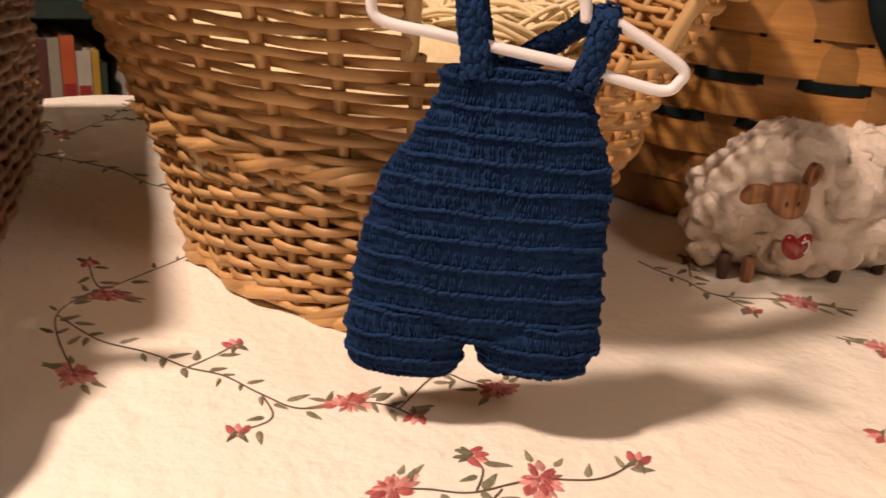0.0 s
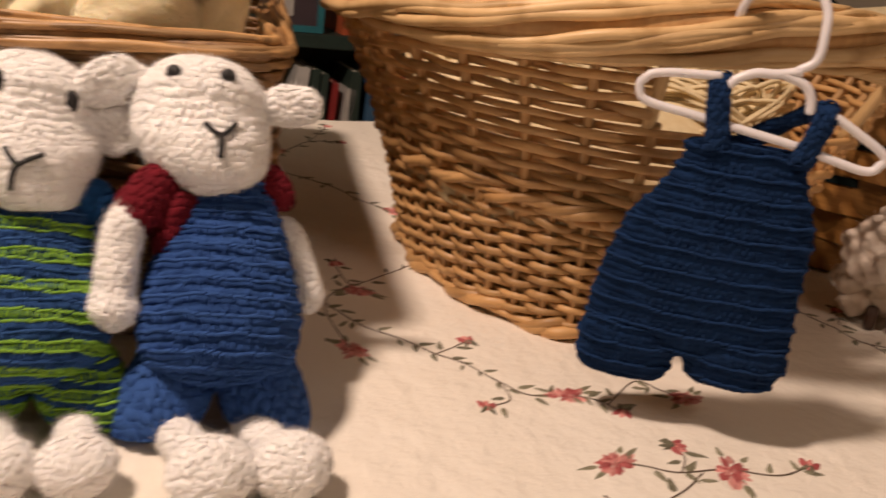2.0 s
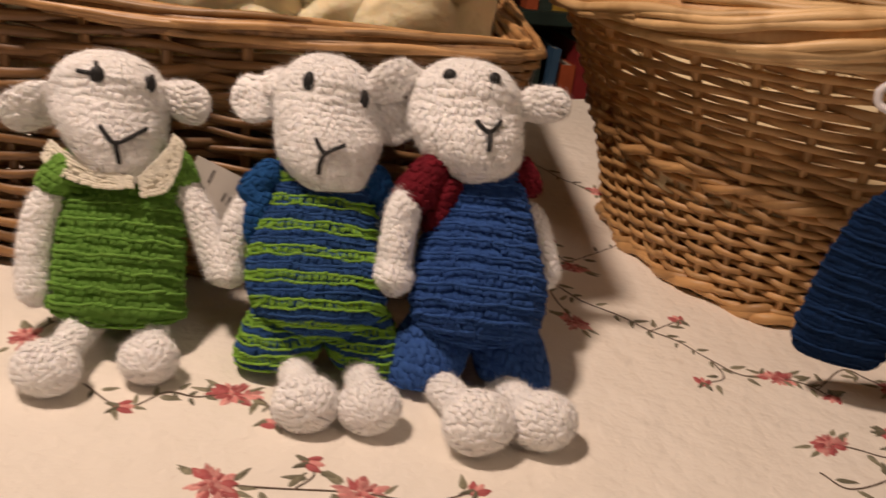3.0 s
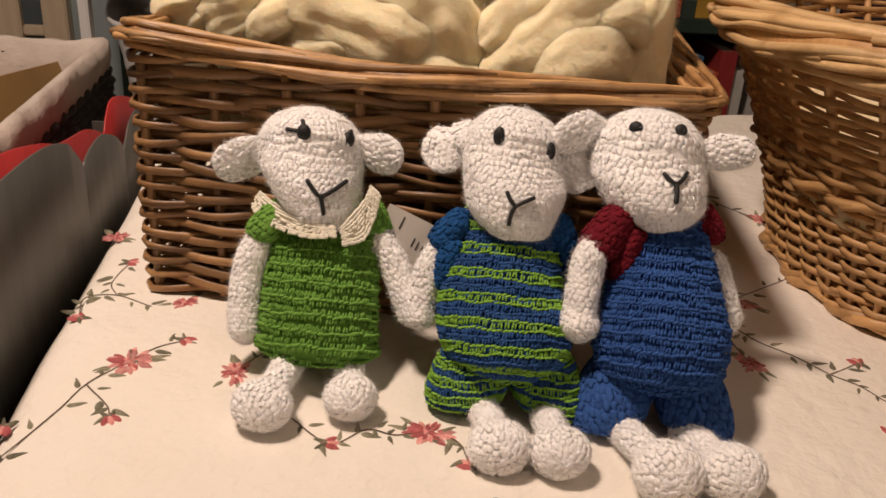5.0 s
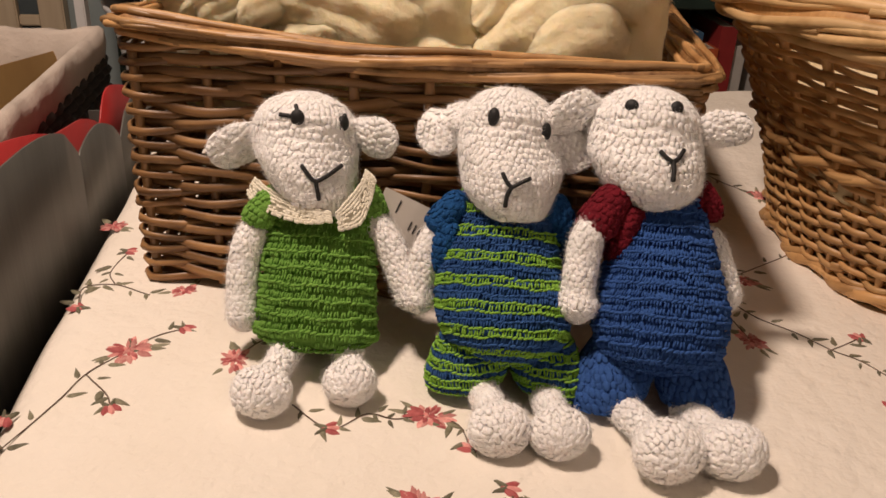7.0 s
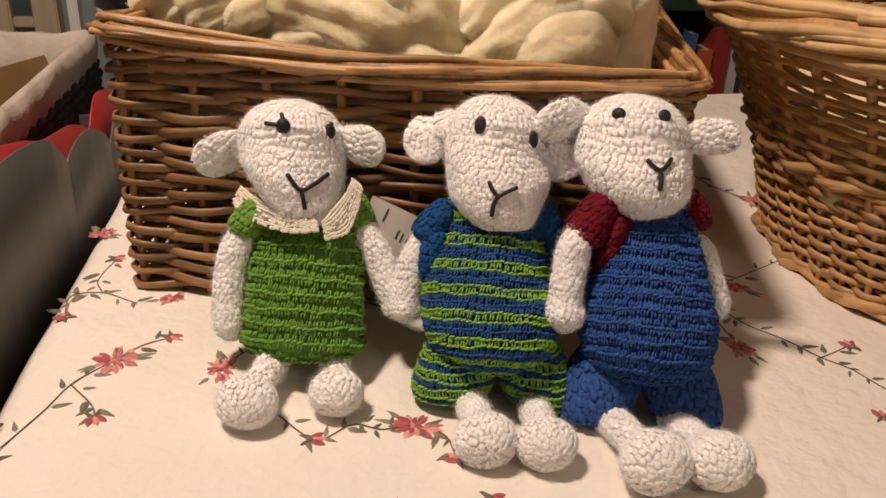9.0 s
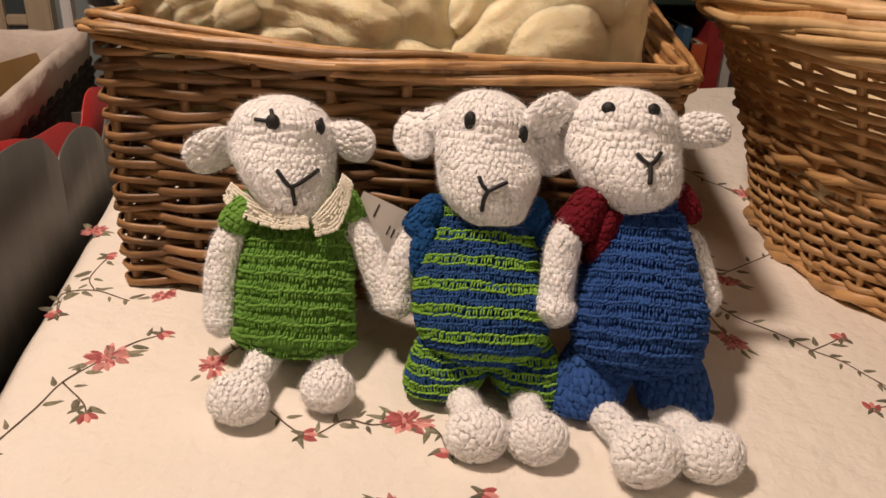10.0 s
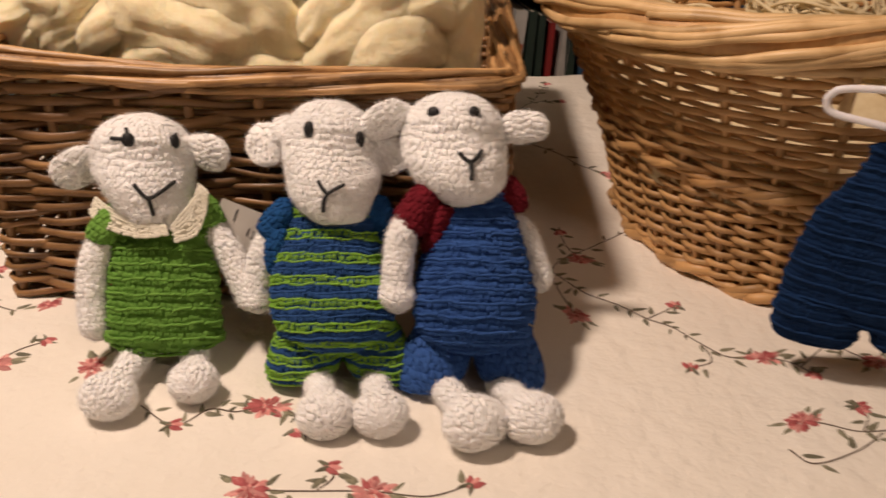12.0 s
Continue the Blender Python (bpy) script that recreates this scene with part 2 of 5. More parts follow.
M_SEAGRASS = material("dark_seagrass", (0.030, 0.024, 0.018), (0.014, 0.011, 0.008), rough=0.7, scale=60, bump=0.5, vary=0.3)
M_PAPER = material("kraft_paper", (0.46, 0.28, 0.10), (0.40, 0.235, 0.08), rough=0.75, scale=20, bump=0.15, vary=0.2)
M_TAG = material("tag_card", (0.62, 0.58, 0.53), (0.58, 0.54, 0.49), rough=0.6, scale=40, bump=0.05)
M_INK = material("dark_ink", (0.03, 0.03, 0.032), rough=0.6, scale=60, bump=0)
M_PETAL = material("rose_thread", (0.72, 0.36, 0.32), (0.54, 0.17, 0.165), rough=0.7, scale=220, bump=0.6, bump_scale=1200, bump_dist=0.0005, island=0.30, sheen=0.3)
M_BUD = material("dark_rose_thread", (0.47, 0.12, 0.12), (0.32, 0.055, 0.06), rough=0.7, scale=220, bump=0.6, bump_scale=1200, bump_dist=0.0005, island=0.2, sheen=0.3)
M_LEAF = material("olive_thread", (0.25, 0.235, 0.16), (0.12, 0.11, 0.065), rough=0.7, scale=220, bump=0.6, bump_scale=1200, bump_dist=0.0005, island=0.35, sheen=0.3)
M_STEM = material("stem_thread", (0.15, 0.10, 0.07), (0.10, 0.07, 0.045), rough=0.7, scale=220, bump=0.5, bump_scale=1200, bump_dist=0.0005)
M_SHELF = material("dark_green_shelf", (0.020, 0.040, 0.032), (0.014, 0.028, 0.023), rough=0.5, scale=18, bump=0.15)
M_WALL = material("grey_blue_wall", (0.31, 0.37, 0.38), (0.28, 0.335, 0.345), rough=0.8, scale=4, bump=0.15, bump_scale=160)
M_ROOMWALL = material("cream_wall", (0.55, 0.47, 0.36), (0.50, 0.42, 0.32), rough=0.85, scale=4, bump=0.15, bump_scale=160)
M_CEIL = material("ceiling_white", (0.72, 0.68, 0.60), (0.68, 0.64, 0.56), rough=0.9, scale=5, bump=0.1)
M_FLOOR = material("wood_floor", (0.16, 0.09, 0.045), (0.10, 0.055, 0.027), rough=0.45, scale=6, stretch=(1, 9, 1), bump=0.2)
M_DOOR = material("beige_wood", (0.62, 0.51, 0.37), (0.54, 0.43, 0.30), rough=0.55, scale=9, stretch=(6, 6, 0.5), bump=0.15)
M_WHITEPAINT = material("white_paint", (0.80, 0.79, 0.79), (0.74, 0.73, 0.73), rough=0.5, scale=9, bump=0.12)
M_GLASS = material("dark_glass", (0.09, 0.11, 0.12), (0.06, 0.075, 0.085), rough=0.08, scale=3, bump=0)


def cloth_material():
    """Cream quilted cotton: fine weave, soft puckers, faint stains."""
    mat = material("cream_cotton", (0.86, 0.808, 0.728), (0.835, 0.775, 0.685), rough=0.85, scale=9, bump=0, sheen=0.15, spec=0.2)
    tree = mat.node_tree
    bsdf = tree.nodes["Principled BSDF"]
    last = None
    for scale, strength, dist in ((26, 0.7, 0.006), (75, 0.75, 0.003), (170, 0.4, 0.0012), (900, 0.35, 0.0005)):
        b = tree.nodes.new("ShaderNodeBump")
        b.inputs["Strength"].default_value, b.inputs["Distance"].default_value = strength, dist
        tree.links.new(noise_tex(tree, scale, 3), b.inputs["Height"])
        if last:
            tree.links.new(last, b.inputs["Normal"])
        last = b.outputs[0]
    tree.links.new(last, bsdf.inputs["Normal"])
    return mat


M_CLOTH = cloth_material()

# ---- the bed and the room, square to the bed ----
U, V = np.array((0.968, 0.252, 0.0)), np.array((-0.252, 0.968, 0.0))
BED = Matrix(((0.968, -0.252, 0, 0), (0.252, 0.968, 0, 0), (0, 0, 1, 0), (0, 0, 0, 1)))
U0, U1, V0, V1 = -0.50, 1.55, -0.85, 1.225
FLOOR_Z, CEIL_Z = -0.56, 1.84
R0, R1, W0, W1 = -1.75, 2.2, -1.7, 2.45


def slab(name, lo, hi, mat, bevel=0.0, kind="structure", label="", category=""):
    g = Geo()
    g.box(lo, hi, 0, BED, bevel)
    ob = part(name, g, mat, smooth=False)
    return tagged(ob, label, category, kind=kind)


slab("floor", (R0 - 0.1, W0 - 0.1, FLOOR_Z - 0.1), (R1 + 0.1, W1 + 0.1, FLOOR_Z), M_FLOOR, label="dark stained wooden floor beside the bed", category="floor")
slab("ceiling", (R0 - 0.1, W0 - 0.1, CEIL_Z), (R1 + 0.1, W1 + 0.1, CEIL_Z + 0.1), M_CEIL, label="plain white painted ceiling", category="ceiling")
slab("wall_north", (R0, W1, FLOOR_Z), (R1, W1 + 0.1, CEIL_Z), M_WALL, label="grey blue painted wall behind the shelves", category="wall")
slab("wall_south", (R0, W0 - 0.1, FLOOR_Z), (R1, W0, CEIL_Z), M_ROOMWALL, label="plain cream painted wall", category="wall")
slab("wall_west", (R0 - 0.1, W0 - 0.1, FLOOR_Z), (R0, W1 + 0.1, CEIL_Z), M_WALL, label="grey blue painted wall", category="wall")
slab("wall_east", (R1, W0 - 0.1, FLOOR_Z), (R1 + 0.1, W1 + 0.1, CEIL_Z), M_ROOMWALL, label="plain cream painted wall", category="wall")
slab("bed_base", (U0 + 0.04, V0 + 0.04, FLOOR_Z), (U1 - 0.04, V1 - 0.04, -0.03), M_LINEN, 0.02, kind="", label="grey upholstered bed base under the bedspread", category="bed")


def bedspread():
    """One sheet over the bed that rolls over its edges and hangs down."""

    def axis(lo, hi, inner):
        """Positions from edge to edge, with the drop on each side: pairs of place and fall."""
        r, drop = 0.030, 0.42
        out = [(lo - 0.0, -r - d) for d in np.linspace(drop, 0.03, 10)]
        out += [(lo + r - r * math.cos(a), -r + r * math.sin(a)) for a in np.linspace(0.1, math.pi / 2, 7)]
        out += [(x, 0.0) for x in np.linspace(lo + r, hi - r, inner)[1:-1]]
        out += [(hi - r + r * math.cos(a), -r + r * math.sin(a)) for a in np.linspace(math.pi / 2, 0.1, 7)]
        out += [(hi, -r - d) for d in np.linspace(0.03, drop, 10)]
        return out

    us, vs = axis(U0, U1, 130), axis(V0, V1, 130)
    rows = []
    for v, fv in vs:
        row = []
        for u, fu in us:
            z = min(fu, fv)
            p = U * u + V * v
            q = Vector((u, v, 0))
            z += 0.0035 * noise.noise(q * 9) + 0.0012 * noise.noise(q * 31)
            if z < -0.03:
                p = p + (U * noise.noise(Vector((v * 7, z, 3))) + V * noise.noise(Vector((u * 7, z, 8)))) * 0.012
            row.append((p[0], p[1], z))
        rows.append(row)
    g = Geo()
    g.grid(rows, False)
    ob = part("bedspread", g, M_CLOTH)
    return tagged(ob, "cream cotton bedspread embroidered with rose sprays", "bedspread")


spread = bedspread()


def cloth_z(x, y):
    q = Vector((x * U[0] + y * U[1], x * V[0] + y * V[1], 0))
    return 0.0035 * noise.noise(q * 9) + 0.0012 * noise.noise(q * 31)


ROSE, BUD, LEAF, STEM = range(4)
THREADS = [M_PETAL, M_BUD, M_LEAF, M_STEM]


def patch(g, slot, x, y, angle, length, width, lift=0.0006, tip=0.6):
    """A small raised oval of satin stitches, pointed at its end."""
    n, rows = 7, []
    c, s = math.cos(angle), math.sin(angle)
    for i in range(n):
        t = i / (n - 1)
        w = width * 0.5 * math.sin(math.pi * min(max(t ** tip, 0.04), 0.96))
        row = []
        for k in (-1, -0.5, 0, 0.5, 1):
            px, py = length * t, w * k
            qx, qy = x + c * px - s * py, y + s * px + c * py
            row.append((qx, qy, cloth_z(qx, qy) + (lift if abs(k) < 1 else -0.0008) * (1 if 0 < i < n - 1 else 0.3)))
        rows.append(row)
    g.grid(rows, False, False, slot)


def rose(x, y, size):
    g = Geo()
    rnd = random.Random(int(x * 7919 + y * 104729))
    size *= 1.2
    lie, squeeze = rnd.random() * 6, rnd.uniform(0.55, 0.85)
    for ring, (count, dist, length) in enumerate(((17, 0.0052, 0.0088), (12, 0.0025, 0.0080), (7, -0.001, 0.0055))):
        turn = rnd.random() * 6
        for k in range(count):
            a = turn + k * 2 * math.pi / count + rnd.uniform(-0.35, 0.35)
            far = 1.0 - (1.0 - squeeze) * math.sin(a - lie) ** 2
            ln = length * size * far * rnd.uniform(0.65, 1.25)
            patch(g, BUD if rnd.random() < (0.25, 0.6, 0.35)[ring] else ROSE, x + math.cos(a) * dist * size * far, y + math.sin(a) * dist * size * far, a + rnd.uniform(-0.3, 0.3), ln, ln * rnd.uniform(0.40, 0.85), 0.0008 + 0.0004 * ring, 0.9)
    for k in range(4):
        a = lie + (0 if k % 2 else math.pi) + rnd.uniform(-0.6, 0.6)
        patch(g, LEAF, x + math.cos(a) * 0.011 * size, y + math.sin(a) * 0.011 * size, a, rnd.uniform(0.009, 0.015), 0.006)
    part("rose", g, THREADS, spread)


def bud(x, y):
    g = Geo()
    rnd = random.Random(int(x * 7919 + y * 104729))
    a = rnd.random() * 6.28
    for k in (-0.5, 0, 0.5):
        patch(g, BUD if k else ROSE, x - math.cos(a) * 0.005, y - math.sin(a) * 0.005, a + k, 0.013, 0.0065, 0.0014, 1.2)
    for k in (2.6, 3.6):
        patch(g, LEAF, x, y, a + k, 0.011, 0.004, 0.0018)
    part("bud", g, THREADS, spread)


def vine(pts):
    g = Geo()
    rnd = random.Random(int(abs(pts[0][0]) * 7919 + abs(pts[0][1]) * 10472))
    p = smooth_line(pts, len(pts) * 7)
    p = np.array([(x, y, cloth_z(x, y) + 0.0004) for x, y in p])
    g.tube(p, 0.00045, 5, flat=1.3, m=STEM)
    step = max(4, int(0.017 / max(np.linalg.norm(p[1] - p[0]), 0.002)))
    side = 1
    for i in range(step // 2, len(p) - 1, step):
        d = p[i + 1] - p[i]
        a = math.atan2(d[1], d[0]) + side * rnd.uniform(0.6, 1.2)
        ln = rnd.uniform(0.009, 0.0155)
        off = rnd.uniform(0.002, 0.005)
        patch(g, LEAF, p[i][0] + math.cos(a) * off, p[i][1] + math.sin(a) * off, a, ln, ln * rnd.uniform(0.36, 0.50), 0.0010)
        if rnd.random() < 0.35:
            patch(g, LEAF, p[i][0], p[i][1], a - side * 1.9, ln * 0.8, ln * 0.36, 0.0010)
        side = -side
    part("sprig", g, THREADS, spread)


for spot in [(-0.061, 0.466, 1), (0.088, 0.413, 1), (0.178, 0.412, 0.9), (-0.049, 0.572, 0.9), (0.093, 0.329, 1), (0.169, 0.323, 1.1), (-0.121, 1.01, 0.9), (0.007, 0.795, 0.9), (0.463, 0.497, 1)]:
    rose(*spot)
for spot in [(-0.532, 0.355, 1.1), (-0.649, 0.562, 0.8), (-0.531, 0.453, 0.8), (-0.452, 0.359, 1), (-0.301, 0.32, 1.1)]:
    rose(*spot)
for spot in [(-0.293, 0.234, 1.1), (-0.211, 0.236, 1)]:
    rose(*spot)
for spot in [(0.468, 0.415, 1)]:
    rose(*spot)
for spot in [(0.03, 0.49), (0.025, 0.392), (0.122, 0.391), (-0.066, 0.63), (0.141, 0.347), (0.227, 0.329), (-0.053, 1.177), (-0.036, 1.084), (0.409, 0.484), (0.418, 0.589)]:
    bud(*spot)
for spot in [(-0.505, 0.393), (-0.513, 0.288), (-0.6, 0.405), (-0.609, 0.512), (-0.364, 0.295), (-0.269, 0.29), (-0.575, 0.264)]:
    bud(*spot)
for spot in [(-0.242, 0.256), (-0.146, 0.248), (0.142, 0.349)]:
    bud(*spot)
for spot in [(0.382, 0.325)]:
    bud(*spot)
vine([(-0.078, 0.542), (-0.051, 0.506), (-0.021, 0.485), (0.001, 0.464), (0.022, 0.452), (0.041, 0.429), (0.06, 0.411), (0.088, 0.413), (0.109, 0.407), (0.122, 0.391)])
vine([(0.001, 0.464), (0.014, 0.476), (0.03, 0.49)])
vine([(0.041, 0.429), (0.044, 0.404), (0.025, 0.392)])
vine([(0.115, 0.402), (0.147, 0.434), (0.163, 0.422), (0.178, 0.412)])
vine([(-0.061, 0.466), (-0.074, 0.51), (-0.078, 0.542), (-0.066, 0.568), (-0.025, 0.609), (0.01, 0.642)])
vine([(-0.066, 0.63), (-0.059, 0.595), (-0.049, 0.572)])
vine([(0.093, 0.329), (0.111, 0.326), (0.133, 0.319), (0.169, 0.323), (0.199, 0.318), (0.227, 0.329)])
vine([(0.141, 0.347), (0.142, 0.335), (0.133, 0.319)])
vine([(-0.166, 0.975), (-0.139, 0.933), (-0.102, 0.907), (-0.053, 0.862), (-0.025, 0.818), (0.007, 0.795)])
vine([(-0.156, 1.089), (-0.121, 1.01), (-0.079, 1.075), (-0.036, 1.084)])
vine([(-0.079, 1.075), (-0.053, 1.177)])
vine([(0.371, 0.591), (0.39, 0.549), (0.403, 0.515), (0.463, 0.497), (0.501, 0.478)])
vine([(0.418, 0.589), (0.4, 0.555)])
vine([(0.403, 0.515), (0.409, 0.484)])
vine([(-0.564, 0.217), (-0.559, 0.241), (-0.551, 0.289), (-0.548, 0.321), (-0.532, 0.355), (-0.518, 0.379), (-0.505, 0.393)])
vine([(-0.548, 0.321), (-0.523, 0.302), (-0.513, 0.288)])
vine([(-0.6, 0.405), (-0.613, 0.439), (-0.591, 0.45), (-0.555, 0.439)])
vine([(-0.609, 0.512), (-0.607, 0.473), (-0.591, 0.45)])
vine([(-0.395, 0.315), (-0.364, 0.295), (-0.343, 0.314), (-0.323, 0.312), (-0.301, 0.32), (-0.28, 0.312), (-0.269, 0.29)])
vine([(-0.452, 0.359), (-0.443, 0.385), (-0.428, 0.397)])
vine([(-0.293, 0.234), (-0.27, 0.233), (-0.248, 0.234), (-0.211, 0.236), (-0.174, 0.235), (-0.146, 0.248)])
vine([(-0.242, 0.256), (-0.239, 0.246), (-0.248, 0.234)])
vine([(0.073, 0.295), (0.086, 0.281), (0.122, 0.298), (0.146, 0.318)])
vine([(0.446, 0.437), (0.468, 0.415)])

# ---- crochet ----


class Loft:
    """A closed round form through stations (x, y, z, half width, half depth)."""

    def __init__(self, stations, ref=(1, 0, 0), k=160, level=None):
        s = np.array(stations, float)
        s[:, 3:] = s[:, 3:] ** 2
        d = smooth_line(s, k)
        self.c = d[:, :3]
        self.r = np.sqrt(np.maximum(d[:, 3:], 1e-8))
        t = np.gradient(self.c, axis=0)
        t /= np.linalg.norm(t, axis=1, keepdims=True)
        if level is not None:
            t = t * 0.25 + np.array(level, float)
            t /= np.linalg.norm(t, axis=1, keepdims=True)
        x = np.array(ref, float) - t * (t @ np.array(ref, float))[:, None]
        self.x = x / np.linalg.norm(x, axis=1, keepdims=True)
        self.y = np.cross(t, self.x)
        step = np.sqrt((np.diff(self.c, axis=0) ** 2).sum(1) + np.diff(self.r[:, 0]) ** 2)
        self.s = np.concatenate([[0], np.cumsum(step)])

    def at(self, s, u, grow=0.0):
        """Points at arc length s and turn u (arrays)."""
        i = np.interp(s, self.s, np.arange(len(self.s)))
        j = np.minimum(i.astype(int), len(self.s) - 2)
        f = (i - j)[:, None]
        c, r, x, y = [a[j] * (1 - f) + a[j + 1] * f for a in (self.c, self.r, self.x, self.y)]
        r = np.maximum(r + grow, 0.0002)
        a = 2 * np.pi * u
        return c + x * (r[:, :1] * np.cos(a)[:, None]) + y * (r[:, 1:] * np.sin(a)[:, None]), c, r

    def skin(self, g, slot=0, shrink=0.0012, nu=28, nv=40):
        s = np.linspace(0, self.s[-1], nv)
        rows = [self.at(np.full(nu, v), np.arange(nu) / nu, -shrink)[0] for v in s]
        g.grid(rows, True, False, slot if np.isscalar(slot) else [slot[min(int(i / nv * len(slot)), len(slot) - 1)] for i in range(nv)])


RNG = np.random.default_rng(5)


def crochet(g, form, row=0.0042, w=0.0044, slots=(0,), style="sc", fat=1.0, span=(0.0, 1.0), base=True, ridge=1, deep=0.0026, under=None, lump=0.0010):
    """Covers a form with rows of yarn loops; slots: the material of each row in turn."""
    total = form.s[-1]
    n_rows = max(3, int(round(total / row)))
    row = total / n_rows
    seq = [slots[j % len(slots)] for j in range(n_rows)]
    if base:
        form.skin(g, seq if under is None else under, 0.0003 if style == "sc" else deep)
    for j in range(n_rows):
        if not span[0] <= (j + 0.5) / n_rows <= span[1]:
            continue
        s0 = (j + 0.5) * row
        _, _, r = form.at(np.array([s0]), np.array([0.0]))
        n = max(4, int(round(2 * np.pi * math.sqrt((r[0, 0] ** 2 + r[0, 1] ** 2) / 2) / w)))
        loose = 0.21 if style == "sc" else 0.15
        wave = RNG.uniform(0, 6.28, 3)
        u = (np.arange(n) + 0.5 * (j % 2) + RNG.uniform(-loose, loose, n)) / n
        drift = lambda v: row * (0.13 if style == "sc" else 0.09) * (np.sin(6.283 * 3 * v + wave[0]) + np.sin(6.283 * 7 * v + wave[1]) + 0.7 * np.sin(6.283 * 13 * v + wave[2]))
        s = np.clip(s0 + drift(u) + RNG.uniform(-loose, loose, n) * row, 0, total)
        p, c, _ = form.at(s, u)
        pu, _, _ = form.at(s, u + 0.01)
        pv, _, _ = form.at(np.minimum(s + row * 0.3, total), u)
        pw, _, _ = form.at(np.maximum(s - row * 0.3, 0), u)
        tu = pu - p
        tu /= np.linalg.norm(tu, axis=1, keepdims=True) + 1e-12
        tv = pv - pw
        tv -= tu * (tv * tu).sum(1)[:, None]
        tv /= np.linalg.norm(tv, axis=1, keepdims=True) + 1e-12
        nn = np.cross(tu, tv)
        nn *= np.sign((nn * (p - c)).sum(1) + 1e-9)[:, None]
        p = p + nn * (lump * np.array([noise.noise(Vector(q) * 70) + 0.6 * noise.noise(Vector(q) * 160) for q in p]))[:, None]
        slot = seq[j]
        if style == "sc":
            tilt = 0.35 + RNG.uniform(-0.35, 0.35, n)[:, None]
            a = tv * np.cos(tilt) + tu * np.sin(tilt)
            b = tu * np.cos(tilt) - tv * np.sin(tilt)
            k = RNG.uniform(0.86, 1.14, n)[:, None]
            g.beans(p + nn * w * RNG.uniform(-0.06, 0.06, n)[:, None], a * row * 0.66 * k, b * w * 0.50 * fat * k, nn * w * 0.20 * fat, slot)
            g.beans(p + (tu * 0.30 - tv * 0.34) * w + nn * w * RNG.uniform(-0.06, 0.02, n)[:, None], b * w * 0.34, a * w * 0.19, nn * w * 0.22, slot)
        else:
            for side in (-1, 1):
                tilt = 0.14 - side * 0.10 + RNG.uniform(-0.15, 0.15, n)[:, None]
                a = tv * np.cos(tilt) + tu * np.sin(tilt)
                b = tu * np.cos(tilt) - tv * np.sin(tilt)
                k = RNG.uniform(0.85, 1.1, n)[:, None]
                g.beans(p + tu * side * w * 0.21 - tv * row * 0.08, a * row * 0.46 * k, b * w * 0.15 * fat * k, nn * w * 0.25 * fat * k, slot)
            if j % ridge:
                continue
            m = int(n * 1.35)
            u2 = (np.arange(m) + RNG.uniform(-0.15, 0.15, m)) / m
            s2 = np.clip(s0 + drift(u2) + row * (0.42 + RNG.uniform(-0.06, 0.06, m)), 0, total - 1e-4)
            q, c2, _ = form.at(s2, u2)
            qu, _, _ = form.at(s2, u2 + 0.01)
            tu2 = qu - q
            tu2 /= np.linalg.norm(tu2, axis=1, keepdims=True) + 1e-12
            nn2 = q - c2
            nn2 -= tu2 * (nn2 * tu2).sum(1)[:, None]
            nn2 /= np.linalg.norm(nn2, axis=1, keepdims=True) + 1e-12
            tv2 = np.cross(nn2, tu2)
            lean = RNG.uniform(0.12, 0.45, m)[:, None]
            a = tu2 * np.cos(lean) + tv2 * np.sin(lean)
            b = np.cross(nn2, a)
            big = (1.0, 1.0, 1.08, 1.5)[ridge]
            g.beans(q + nn2 * w * big * RNG.uniform(0.10, 0.22, m)[:, None], a * w * 0.52 * big, b * w * 0.20 * fat * big, nn2 * w * 0.26 * fat * big, seq[j + 1] if under is not None and j + 1 < n_rows and slot == under else slot)


def fuzz(g, form, count, slot, length=0.0050):
    """Loose fibres that stand off the yarn."""
    s, u = RNG.uniform(0.02, 0.98, count) * form.s[-1], RNG.random(count)
    p, c, _ = form.at(s, u, 0.0006)
    d = p - c
    d /= np.linalg.norm(d, axis=1, keepdims=True) + 1e-9
    d = d + RNG.normal(0, 0.75, (count, 3))
    d /= np.linalg.norm(d, axis=1, keepdims=True)
    side = np.cross(d, RNG.normal(0, 1, (count, 3)))
    side /= np.linalg.norm(side, axis=1, keepdims=True)
    other = np.cross(d, side)
    tip = p + d * (length * RNG.uniform(0.4, 1.0, count))[:, None]
    r = 0.00007
    v = np.stack([p + side * r, p - side * r * 0.5 + other * r * 0.87, p - side * r * 0.5 - other * r * 0.87, tip], 1)
    f = np.array(((0, 1, 3), (1, 2, 3), (2, 0, 3)))[None] + (np.arange(count) * 4)[:, None, None]
    g.add(v.reshape(-1, 3), f.reshape(-1, 3), slot)


def head(centre, height, width, depth, lower):
    """Stations of a head: a round crown over its widest ring, then the muzzle."""
    up = np.array((0.0, 0.30, 0.955))
    out = []
    for a in (0, 14, 30, 48, 68, 90):
        k = math.sin(radians(a)) ** 0.96
        out.append((*(np.array(centre) + up * height * math.cos(radians(a))), width * k, depth * k))
    return out + list(lower)


